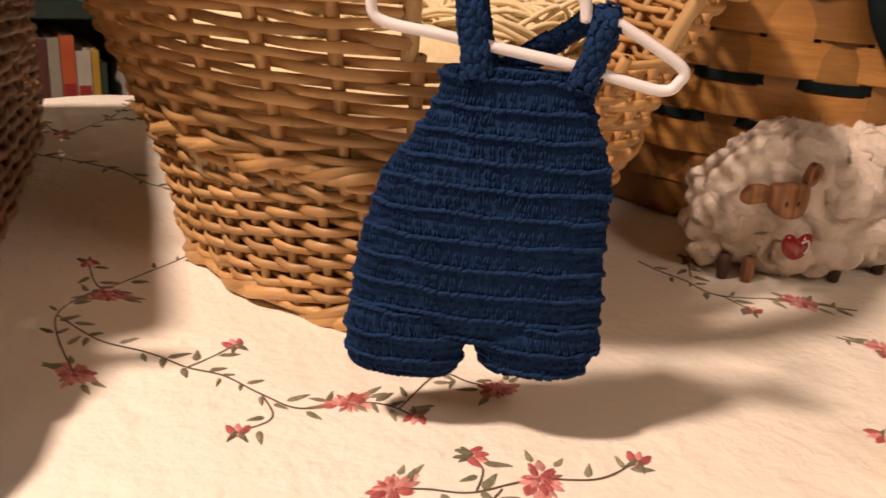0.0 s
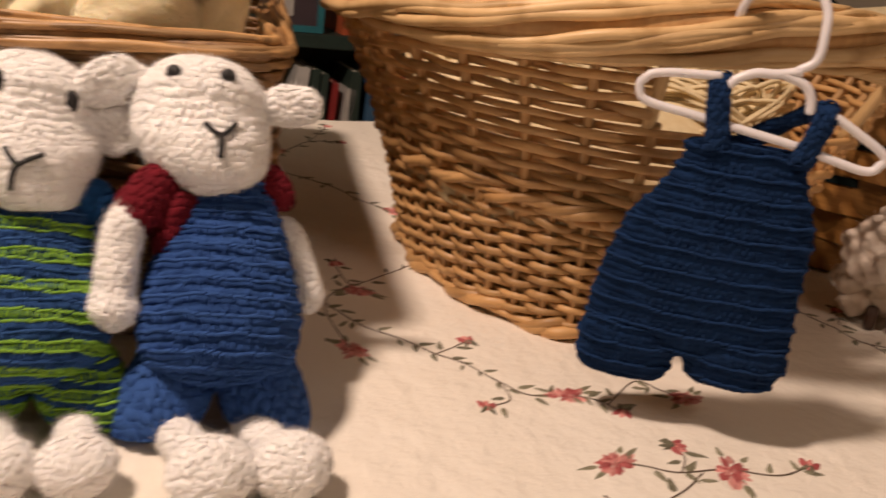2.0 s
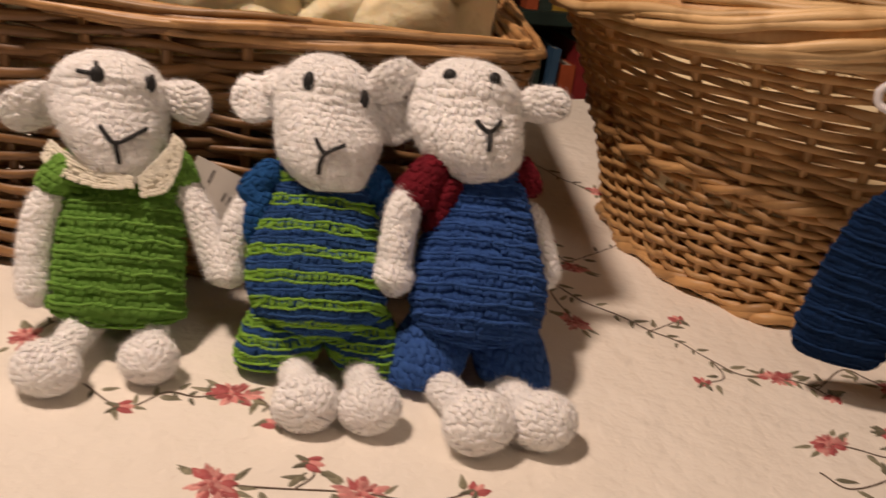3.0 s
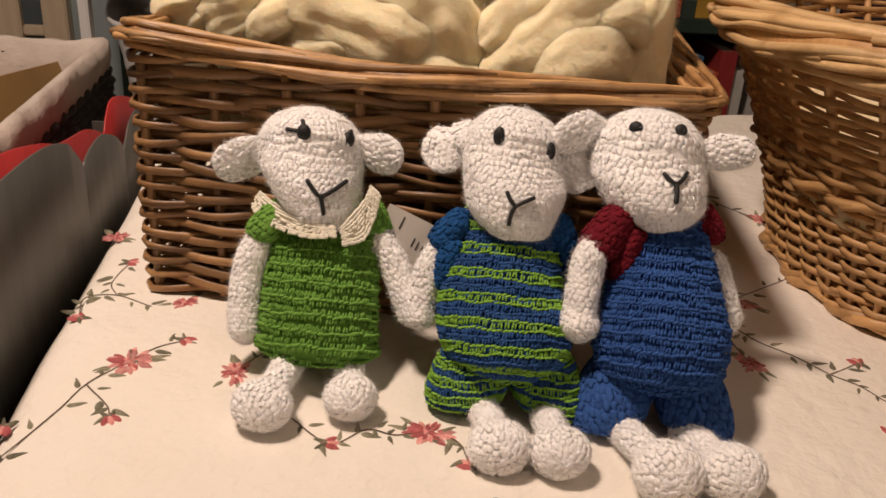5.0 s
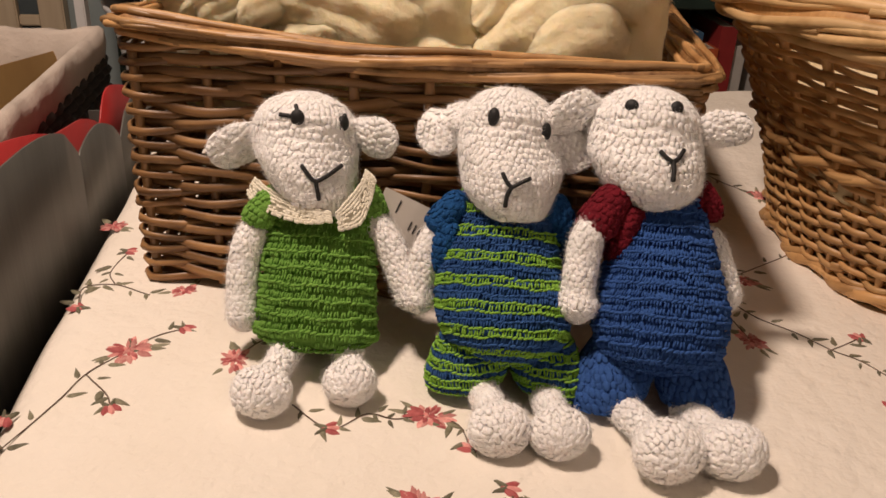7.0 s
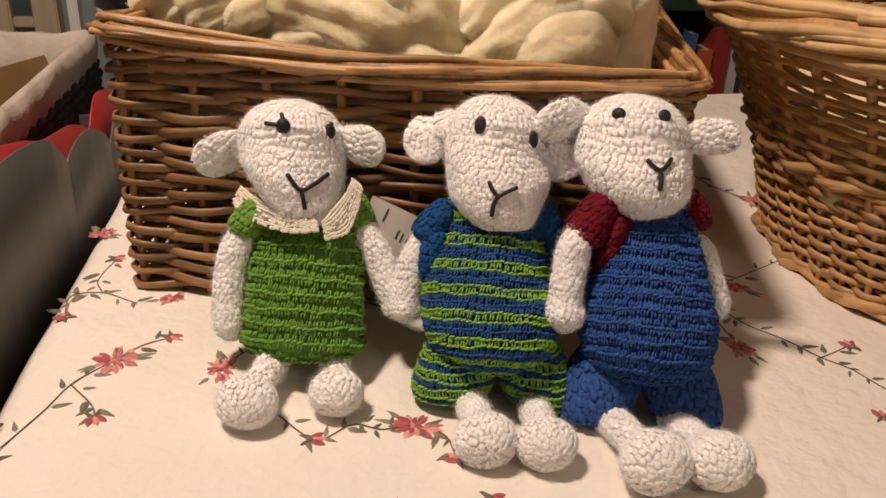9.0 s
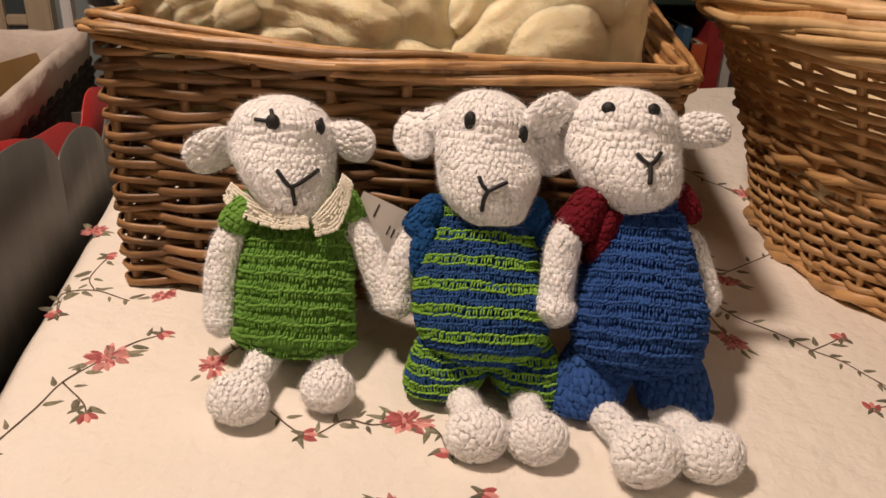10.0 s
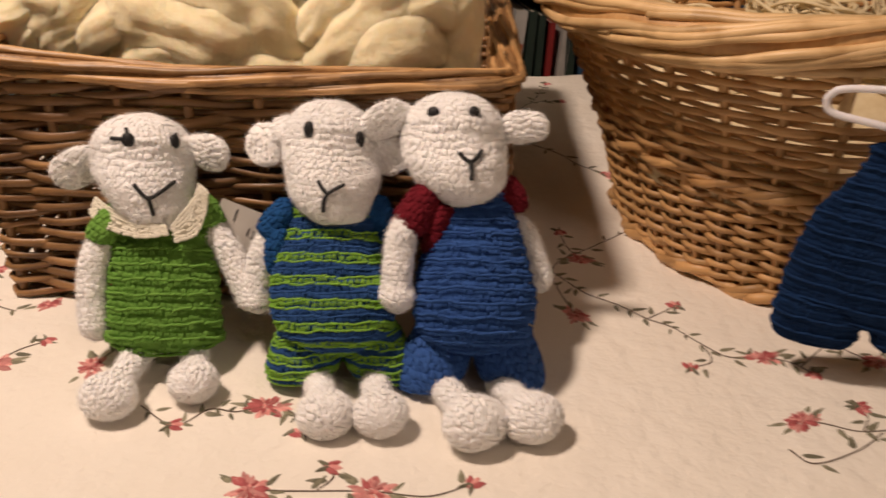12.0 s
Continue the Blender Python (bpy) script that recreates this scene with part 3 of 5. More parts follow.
HEADS = {
    1: head((-.417, .441, .152), .0300, .0388, .0415, [(-.412, .428, .135, .0360, .042), (-.405, .417, .120, .0300, .035), (-.400, .408, .107, .0190, .022), (-.400, .405, .1025, 0, 0)]),
    2: head((-.268, .446, .163), .0325, .0366, .0395, [(-.263, .432, .146, .0368, .042), (-.262, .420, .129, .0320, .037), (-.259, .410, .117, .0215, .024), (-.259, .407, .1130, 0, 0)]),
    3: head((-.171, .452, .170), .0320, .0398, .0420, [(-.169, .440, .155, .0403, .045), (-.165, .430, .141, .0350, .040), (-.163, .423, .129, .0215, .025), (-.163, .420, .124, 0, 0)]),
}


def crochet_parts(g, forms):
    for stations, kw in forms:
        ref = kw.pop("ref", (1, 0, 0))
        form = Loft(stations, ref, level=kw.pop("level", None))
        crochet(g, form, **kw)
        if kw["slots"] == (0,):
            fuzz(g, form, int(620000 * form.s[-1] * float(form.r.mean()) * 6.28), 0)


def leg(x0, y0, z0, x1, y1, r):
    """Stations of a thin leg that runs out to a round foot on the bed."""
    r *= 0.93
    a, c = np.array((x0, y0, z0)), np.array((x1, y1, r * 0.84))
    d = (c - a) / np.linalg.norm(c - a)
    out = [(*a, 0, 0), (*a, 0.0095, 0.0095), (*((a + c - d * r * 1.15) / 2), 0.0105, 0.0105)]
    out += [(*(c + d * r * k), r * w, r * w * 0.86) for k, w in ((-1.05, 0.50), (-0.66, 0.74), (-0.25, 0.97), (0.12, 1.0), (0.52, 0.80))]
    return out + [(*(c + d * r * 0.86), 0, 0)]


def shorts(x0, y0, z0, x1, y1, z1, r):
    """Stations of a puffed trouser leg from the belly down to its open cuff."""
    a, c = np.array((x0, y0, z0)), np.array((x1, y1, z1))
    steps = ((0, 0.0), (0.02, 0.62), (0.22, 0.93), (0.5, 1.03), (0.75, 1.04), (0.92, 0.95), (1.0, 0.80), (1.0, 0.0))
    return [(*(a + (c - a) * t), r * k, r * k * 0.95) for t, k in steps]


def arm(pts, r, hand):
    """Stations of an arm through pts, with a rounder hand at its end."""
    p = smooth_line(pts, 7)
    k = [0, r * 0.9, r, r, r * 1.03, hand, 0]
    return [(*q, a, a) for q, a in zip(p, k)]


def thread(g, pts, r, slot):
    g.tube(smooth_line(pts, 14) + np.array((0.0003, -0.0021, 0.0009)), r * 1.2, 8, m=slot)


def eye(g, p, centre, size, slot):
    p, c = np.array(p), np.array(centre)
    n = p - c
    n[2] *= 0.4
    n /= np.linalg.norm(n)
    s = np.cross((0, 0, 1), n)
    s /= np.linalg.norm(s)
    g.beans(p[None], (np.cross(n, s) * size[1])[None], (s * size[0])[None], (n * 0.0036)[None], slot, ORB)


def ear(inner, middle, outer, width, thick):
    i, m, o = np.array(inner), np.array(middle), np.array(outer)
    thick *= 0.68
    return [(*i, 0.003, 0.003), (*i, width * 0.40, thick), (*((i + m) / 2), width * 0.78, thick), (*m, width * 1.02, thick), (*(m * 0.35 + o * 0.65), width * 0.86, thick * 0.9), (*(m * 0.06 + o * 0.94), width * 0.45, thick * 0.8), (*o, 0, 0)]


WHITE = dict(row=0.0037, w=0.0041, slots=(0,), fat=1.05)
FINE = dict(row=0.0036, w=0.0040, slots=(0,), fat=1.05)
UPRIGHT = (0.15, 0, 1)
HEAD_AXIS = (0, 0.32, 0.95)


COLLAR = (
    (((-.4453, .4062, .1270), (-.4328, .3989, .1225), (-.4127, .3872, .1201), (-.3957, .3841, .1170), (-.3845, .3843, .1154)), ((-.4510, .4024, .1164), (-.4376, .3923, .1104), (-.4153, .3810, .1095), (-.3983, .3783, .1089), (-.3829, .3811, .1105))),
    (((-.3646, .4120, .1377), (-.3682, .4060, .1283), (-.3743, .3953, .1211), (-.3800, .3854, .1149)), ((-.3575, .4092, .1337), (-.3600, .4050, .1190), (-.3643, .3898, .1071), (-.3764, .3801, .1051))),
)


def lamb_green():
    g = Geo()
    crochet_parts(g, [
        (HEADS[1], dict(WHITE, level=HEAD_AXIS)),
        (ear((-.441, .443, .151), (-.466, .433, .142), (-.487, .426, .133), .0155, .0062), dict(FINE, ref=UPRIGHT)),
        (ear((-.384, .446, .158), (-.364, .440, .154), (-.348, .437, .151), .0145, .0062), dict(FINE, ref=UPRIGHT)),
        (arm([(-.436, .402, .106), (-.448, .390, .080), (-.449, .375, .045), (-.444, .366, .022)], .0112, .0118), dict(WHITE)),
        (arm([(-.366, .418, .108), (-.347, .408, .084), (-.331, .396, .058), (-.322, .388, .042)], .0108, .0112), dict(WHITE)),
        (leg(-.408, .372, .018, -.412, .302, .0215), dict(WHITE)),
        (leg(-.372, .380, .018, -.357, .326, .0195), dict(WHITE)),
        ([(-.393, .374, .0195, 0, 0), (-.393, .372, .0200, .0435, .034), (-.394, .376, .028, .0448, .0355), (-.396, .387, .048, .0432, .0345), (-.398, .403, .078, .0425, .027), (-.402, .422, .104, .0435, .022), (-.402, .430, .119, .030, .016), (-.402, .432, .122, 0, 0)], dict(row=0.0056, w=0.0049, slots=(1,), style="dc", fat=1.15, ridge=2, level=(0, 0.45, 0.9))),
        ([(-.424, .406, .118, 0, 0), (-.431, .405, .113, .011, .012), (-.440, .399, .101, .0125, .0135), (-.4425, .397, .096, .011, .012), (-.4425, .397, .0958, 0, 0)], dict(row=0.0044, w=0.0044, slots=(1,))),
        ([(-.372, .422, .122, 0, 0), (-.367, .421, .117, .010, .011), (-.362, .418, .107, .0110, .012), (-.361, .417, .103, .010, .011), (-.361, .417, .1028, 0, 0)], dict(row=0.0044, w=0.0044, slots=(1,))),
    ])
    # lace collar: two flaps of open rows with a scalloped edge
    for inner, outer in COLLAR:
        a, c = smooth_line(inner, 44), smooth_line(outer, 44)
        back = np.array((0, 0.0011, -0.0003))
        g.grid(np.array([a, a + (c - a) * 0.9, a + (c - a) * 0.9 + back, a + back]) + back, False, True, 2)
        for k in range(8):
            t = k / 7.0
            line = a + (c - a) * t
            d = np.gradient(line, axis=0)
            d /= np.linalg.norm(d, axis=1, keepdims=True)
            across = c - a
            across /= np.linalg.norm(across, axis=1, keepdims=True)
            nn = np.cross(d, across)
            nn /= np.linalg.norm(nn, axis=1, keepdims=True)
            keep = RNG.random(44) > (0.30 if k in (3, 4, 5) else 0.0)
            if k in (3, 5):
                keep &= (np.arange(44) + k) % 4 != 0
            if k == 7:
                keep &= np.arange(44) % 5 != 0
            line = line + across * RNG.uniform(-0.0004, 0.0004, (44, 1)) + nn * RNG.uniform(-0.0002, 0.0002, (44, 1))
            g.beans(line[keep], d[keep] * 0.0015, across[keep] * (0.0016 if k == 7 else 0.0012), nn[keep] * 0.0009, 2)
    for p in ((-0.4126, 0.4074, 0.1750), (-0.3846, 0.4255, 0.1674)):
        eye(g, p, (-.417, .445, .160), (.0050, .0058), 3)
    for line in (((-.4257, .4093, .1754), (-.4215, .4088, .1752), (-.4165, .4087, .1750)), ((-.4157, .4160, .1807), (-.4144, .4133, .1792), (-.4132, .4108, .1775)), ((-.3851, .4341, .1709), (-.3847, .4315, .1695), (-.3844, .4290, .1682))):
        thread(g, line, .0013, 3)
    thread(g, ((-0.4053, 0.3899, 0.1467), (-0.3999, 0.3883, 0.1403), (-0.3948, 0.3881, 0.1363), (-0.3881, 0.3958, 0.1385), (-0.3816, 0.4097, 0.1414)), .0013, 3)
    thread(g, ((-0.3948, 0.3881, 0.1363), (-0.3935, 0.3867, 0.1302), (-0.3922, 0.3857, 0.1235)), .0013, 3)
    return tagged(part("crochet_lamb", g, [M_WHITE, M_GREEN, M_CREAM, M_BLACK]), "white crocheted lamb in a green dress with lace collar", "toy lamb", "crocheted lambs in a row")


def lamb_striped():
    g = Geo()
    stripes = (4, 4, 1)
    crochet_parts(g, [
        (HEADS[2], dict(WHITE, level=HEAD_AXIS)),
        (ear((-.298, .450, .178), (-.314, .442, .168), (-.322, .434, .148), .0165, .008), dict(FINE, ref=(1, 0, 0.4))),
        (ear((-.236, .450, .172), (-.222, .444, .160), (-.212, .440, .142), .0155, .008), dict(FINE, ref=(1, 0, -0.4))),
        (arm([(-.308, .404, .108), (-.317, .398, .084), (-.320, .388, .060), (-.320, .381, .044)], .0103, .0108), dict(WHITE)),
        (leg(-.268, .346, .010, -.2515, .293, .0215), dict(WHITE)),
        (leg(-.224, .348, .011, -.213, .297, .0205), dict(WHITE)),
        ([(-.252, .355, .029, 0, 0), (-.252, .354, .0302, .015, .015), (-.253, .356, .035, .0290, .027), (-.255, .362, .042, .0415, .037), (-.259, .377, .057, .0470, .040), (-.264, .399, .081, .0435, .035), (-.265, .418, .107, .0395, .024), (-.266, .428, .124, .030, .017), (-.266, .430, .128, 0, 0)], dict(row=0.0060, w=0.0045, slots=stripes, style="dc", fat=1.05, under=4, level=(0, 0.45, 0.9))),
        (shorts(-.272, .376, .050, -.283, .354, .0050, .0275), dict(row=0.0058, w=0.0045, slots=(1, 4), style="dc", fat=1.05, under=4, level=(0, 0.3, 0.95))),
        (shorts(-.234, .378, .050, -.219, .357, .0060, .0255), dict(row=0.0058, w=0.0045, slots=(1, 4), style="dc", fat=1.05, under=4, level=(0, 0.3, 0.95))),
        ([(-.293, .413, .124, 0, 0), (-.298, .411, .120, .010, .012), (-.307, .405, .108, .0112, .0135), (-.310, .403, .103, .0105, .012), (-.310, .403, .1025, 0, 0)], dict(row=0.0044, w=0.0044, slots=(2,))),
        ([(-.234, .424, .126, 0, 0), (-.230, .422, .120, .011, .014), (-.224, .420, .104, .012, .016), (-.224, .418, .084, .010, .013), (-.224, .418, .078, 0, 0)], dict(row=0.0044, w=0.0044, slots=(2,))),
        ([(-.300, .405, .110, 0, 0), (-.301, .403, .104, .010, .014), (-.304, .396, .086, .010, .014), (-.305, .392, .070, 0, 0)], dict(row=0.0044, w=0.0044, slots=(2,))),
    ])
    for p in ((-0.2765, 0.4148, 0.1842), (-0.2405, 0.4242, 0.1739)):
        eye(g, p, (-.268, .450, .170), (.0042, .0066), 3)
    thread(g, ((-0.2668, 0.3906, 0.1536), (-0.2637, 0.3881, 0.1488), (-0.2596, 0.3870, 0.1455), (-0.2542, 0.3884, 0.1483), (-0.2478, 0.3925, 0.1505)), .0012, 3)
    thread(g, ((-0.2596, 0.3870, 0.1455), (-0.2622, 0.3853, 0.1399), (-0.2631, 0.3840, 0.1317)), .0013, 3)
    return tagged(part("crochet_lamb", g, [M_WHITE, M_LIME, M_TEAL, M_BLACK, M_STRIPE_BLUE]), "white crocheted lamb in blue and lime striped romper", "toy lamb", "crocheted lambs in a row")


def lamb_blue():
    g = Geo()
    crochet_parts(g, [
        (HEADS[3], dict(WHITE, row=0.0041, w=0.0046, level=HEAD_AXIS)),
        (ear((-.204, .452, .186), (-.220, .442, .186), (-.239, .434, .176), .0140, .008), dict(FINE, ref=UPRIGHT)),
        (ear((-.138, .456, .170), (-.120, .452, .177), (-.098, .448, .180), .0125, .008), dict(FINE, ref=UPRIGHT)),
        (arm([(-.202, .394, .128), (-.207, .384, .106), (-.208, .372, .080), (-.207, .363, .060)], .0110, .0142), dict(WHITE)),
        (arm([(-.118, .432, .110), (-.108, .430, .090), (-.100, .423, .070), (-.096, .416, .052)], .0086, .0098), dict(WHITE)),
        (leg(-.174, .344, .010, -.146, .288, .0240), dict(WHITE, row=0.0041, w=0.0046)),
        (leg(-.130, .348, .011, -.105, .298, .0225), dict(WHITE, row=0.0041, w=0.0046)),
        ([(-.150, .360, .032, 0, 0), (-.150, .359, .0332, .016, .015), (-.150, .359, .037, .0300, .028), (-.150, .365, .044, .0420, .041), (-.150, .383, .063, .0465, .047), (-.151, .400, .084, .0415, .040), (-.151, .415, .107, .0335, .028), (-.153, .430, .130, .0260, .018), (-.154, .436, .140, .018, .013), (-.154, .437, .142, 0, 0)], dict(row=0.0054, w=0.0047, slots=(1,), style="dc", fat=1.15, ridge=2, level=(0, 0.45, 0.9))),
        (shorts(-.170, .378, .050, -.183, .351, .0050, .0262), dict(row=0.0058, w=0.0048, slots=(1,), fat=1.15, level=(0, 0.3, 0.95))),
        (shorts(-.132, .380, .050, -.118, .355, .0060, .0258), dict(row=0.0058, w=0.0048, slots=(1,), fat=1.15, level=(0, 0.3, 0.95))),
        ([(-.181, .415, .140, 0, 0), (-.187, .410, .136, .0115, .014), (-.197, .400, .123, .0145, .016), (-.200, .396, .115, .0135, .015), (-.200, .396, .1145, 0, 0)], dict(row=0.0044, w=0.0044, slots=(2,))),
        ([(-.176, .416, .130, 0, 0), (-.177, .414, .124, .011, .019), (-.181, .407, .106, .011, .020), (-.185, .402, .090, .006, .014), (-.186, .400, .084, 0, 0)], dict(row=0.0044, w=0.0044, slots=(2,))),
        ([(-.134, .434, .140, 0, 0), (-.129, .433, .135, .0105, .013), (-.122, .431, .122, .0115, .014), (-.121, .430, .115, 0, 0)], dict(row=0.0044, w=0.0044, slots=(2,))),
    ])
    for p in ((-0.1846, 0.4250, 0.1965), (-0.1544, 0.4277, 0.1968)):
        eye(g, p, (-.171, .455, .175), (.0050, .0046), 3)
    thread(g, ((-0.1645, 0.4052, 0.1730), (-0.1601, 0.4027, 0.1695), (-0.1555, 0.4020, 0.1674), (-0.1516, 0.4065, 0.1689), (-0.1481, 0.4132, 0.1724)), .0013, 3)
    thread(g, ((-0.1555, 0.4020, 0.1674), (-0.1547, 0.3978, 0.1623), (-0.1549, 0.3942, 0.1565)), .0014, 3)
    return tagged(part("crochet_lamb", g, [M_WHITE, M_BLUE, M_RED, M_BLACK]), "white crocheted lamb in blue overalls and red shirt", "toy lamb", "crocheted lambs in a row")


lamb_green()
lamb_striped()
lamb_blue()


def price_tag():
    tag = thing("price_tag", "small white card tag tucked behind the lambs", "tag")
    m = Matrix.Translation((-.337, .424, .092)) @ Euler((radians(-18), radians(24), radians(4))).to_matrix().to_4x4()
    g = Geo()
    g.box((-.026, -.0004, -.020), (.026, .0004, .020), 0, m)
    part("card", g, M_TAG, tag, smooth=False)
    for x, z, lx, lz in ((-.012, .006, .0012, .010), (.002, -.002, .001, .007), (.006, -.003, .001, .007), (.010, -.003, .001, .006)):
        g = Geo()
        g.box((x, -.0008, z), (x + lx, -.0005, z + lz), 0, m)
        part("print_bar", g, M_INK, tag, smooth=False)


price_tag()

# ---- baskets ----


def weave(parent, path, n_stakes, rows, amp, mat, seed, per=7, pieces=3, gap=None, squash=0.75, wild=1.0):
    """Rods woven in and out of stakes; rows: (height, rod radius). gap: (from, to, lowest height) left open."""
    rnd = random.Random(seed)
    for j, (z, r) in enumerate(rows):
        start = rnd.random()
        for k in range(pieces):
            s = np.linspace(start + k / pieces, start + (k + 1) / pieces + 0.012, n_stakes * per // pieces)
            runs = [s]
            if gap and z > gap[2]:
                keep = ((s % 1.0) < gap[0]) | ((s % 1.0) > gap[1])
                cut = np.flatnonzero(np.diff(keep.astype(int)))
                runs = [q for q, ok in zip(np.split(s, cut + 1), [keep[i] for i in [0, *(cut + 1)]]) if ok and len(q) > 4]
            for q in runs:
                zz = z + wild * np.array([0.0011 * noise.noise(Vector((v * 31, j * 2.3, seed + 9))) for v in q]) + wild * 0.0005 * np.sin(q * n_stakes * math.pi + rnd.random() * 6)
                p, n = path(q, zz)
                off = amp * np.cos(math.pi * (q * n_stakes + j))
                jit = np.array([0.0008 * noise.noise(Vector((v * 40, j * 3.1, seed))) for v in q])
                thick = r * (1 + 0.16 * wild ** 0.5 * np.array([noise.noise(Vector((v * 25, j * 1.7, seed + 5))) for v in q]))
                g = Geo()
                g.tube(p + n * (off + jit)[:, None], thick, 6, flat=squash)
                part("weaver", g, mat, parent)


def stakes(parent, path, n, z0, z1, r, mat, gap=None):
    for i in range(n):
        s = i / n
        top = gap[2] if gap and gap[0] < s < gap[1] else z1
        z = np.linspace(z0, top, 9)
        p = np.array([path(np.array([s]), np.array([v]))[0][0] for v in z])
        g = Geo()
        g.tube(p, r, 6, up=(0, 1, 0.1))
        part("stake", g, mat, parent)


def braid(parent, name, line, n, strands, turns, a, b, r, mat, core):
    """A rolled border: rods wound round the line; line(s) gives points and outward normals."""
    g = Geo()
    s = np.linspace(0, 1, 120, endpoint=False)
    p, nn = line(s)
    ang = np.arange(10) * 2 * math.pi / 10
    g.grid(p[:, None] + (np.cos(ang) * a * 0.86)[None, :, None] * nn[:, None] + (np.sin(ang) * b * 0.86)[None, :, None] * np.array((0, 0, 1.0)), True, True)
    part("border_core", g, core, parent)
    for k in range(strands):
        for piece in range(n):
            s = np.linspace(piece / n, (piece + 1) / n + 0.03, 200 // n) + k * 0.137
            p, nn = line(s % 1.0)
            an = 2 * math.pi * (k / strands + turns * (s - k * 0.137))
            q = p + nn * (a * np.cos(an))[:, None] + np.array((0, 0, 1.0)) * (b * np.sin(an))[:, None]
            q = q + np.array([noise.noise_vector(Vector((v * 30, k * 3.7, piece))) for v in s]) * r * 0.95
            e = np.linspace(0, 1, len(s))
            rad = r * (1 - 0.35 * np.abs(2 * e - 1) ** 4) * (1 + 0.1 * np.sin(9 * s + k * 2.4))
            g = Geo()
            g.tube(q, rad, 7)
            part(name, g, mat, parent)


def box_path(x0, x1, y0, y1, turn, rc=0.014):
    """Round a rectangle with soft corners, from its front left corner."""
    w, d = x1 - x0, y1 - y0
    seg = [(rc, 0, w - rc, 0), (w, rc, w, d - rc), (w - rc, d, rc, d), (0, d - rc, 0, rc)]
    pts, nor = [], []
    for (ax, ay, bx, by), (nx, ny) in zip(seg, ((0, -1), (1, 0), (0, 1), (-1, 0))):
        for t in np.linspace(0, 1, 60):
            pts.append((ax + (bx - ax) * t, ay + (by - ay) * t))
            nor.append((nx, ny))
        for t in np.linspace(0.15, 0.85, 6):
            a = t * math.pi / 2
            mx, my = -ny, nx
            cx, cy = bx - nx * rc, by - ny * rc
            vx, vy = nx * math.cos(a) + mx * math.sin(a), ny * math.cos(a) + my * math.sin(a)
            pts.append((cx + vx * rc, cy + vy * rc))
            nor.append((vx, vy))
    pts, nor = np.array(pts), np.array(nor)
    length = np.concatenate([[0], np.cumsum(np.linalg.norm(np.diff(np.vstack([pts, pts[:1]]), axis=0), axis=1))])
    length /= length[-1]
    pts, nor = np.vstack([pts, pts[:1]]), np.vstack([nor, nor[:1]])
    c, sn = math.cos(turn), math.sin(turn)

    def path(s, z):
        s = np.asarray(s) % 1.0
        x, y = np.interp(s, length, pts[:, 0]), np.interp(s, length, pts[:, 1])
        nx, ny = np.interp(s, length, nor[:, 0]), np.interp(s, length, nor[:, 1])
        k = np.maximum(np.hypot(nx, ny), 1e-6)
        nx, ny = nx / k, ny / k
        zz = np.broadcast_to(z, s.shape)
        return np.stack([x0 + c * x - sn * y, y0 + sn * x + c * y, zz], 1), np.stack([c * nx - sn * ny, sn * nx + c * ny, 0 * zz], 1)

    return path


def rectangular_basket():
    basket = thing("wicker_basket", "brown rectangular wicker basket heaped with cream wool", "basket")
    path = box_path(-.569, -.127, .467, 1.010, radians(1.8), 0.009)
    rows = [(0.0048 + 0.0066 * j + 0.0008 * math.sin(j * 2.1), (0.0036, 0.0042, 0.0033, 0.0039)[j % 4]) for j in range(31)]
    weave(basket, path, 34, rows, 0.0046, M_BROWN, 11, squash=0.70, wild=3.4)
    stakes(basket, path, 34, 0.002, 0.200, 0.0042, M_BROWN)
    
    def rim(s):
        """The rim line, which stands up at the front left corner."""
        away = np.abs((np.asarray(s) + 0.5) % 1.0 - 0.5)
        return path(s, 0.2035 + 0.017 * np.clip(1 - away / 0.10, 0, 1) ** 1.6)

    braid(basket, "rim_rod", rim, 9, 13, 2, 0.0112, 0.0085, 0.0029, M_BROWN_RIM, M_BROWN)
    g = Geo()
    p, n = path(np.linspace(0, 1, 40, endpoint=False), 0.004)
    q = p - n * 0.006
    mid = q.mean(0)
    g.grid(np.array([q, np.repeat(mid[None], 40, 0)]), True)
    part("base", g, M_BROWN, basket)
    return basket


rectangular_basket()

OC, OA, OB = (0.170, 0.700), lambda z: 0.163 + 0.20 * z + 0.76 * z * z, lambda z: 0.212 + 0.10 * z + 0.80 * z * z
FRONT = 0.777


def oval_path(s, z):
    """The oval basket's wall, by turns from its right end, at height z."""
    a = 2 * math.pi * np.asarray(s)
    z = np.broadcast_to(z, a.shape)
    ra, rb = OA(z), OB(z)
    p = np.stack([OC[0] + ra * np.cos(a), OC[1] + rb * np.sin(a), z], 1)
    n = np.stack([np.cos(a) / ra, np.sin(a) / rb, 0 * a], 1)
    return p, n / np.linalg.norm(n, axis=1, keepdims=True)


def oval_rim(s):
    lift = 0.020 * np.maximum(0, np.cos(2 * math.pi * (np.asarray(s) - FRONT))) ** 6 + 0.020 * np.maximum(0, -np.cos(2 * math.pi * (np.asarray(s) - FRONT))) ** 6
    p, n = oval_path(s, 0.241)
    p = p + n * 0.002
    p[:, 2] += lift
    return p, n


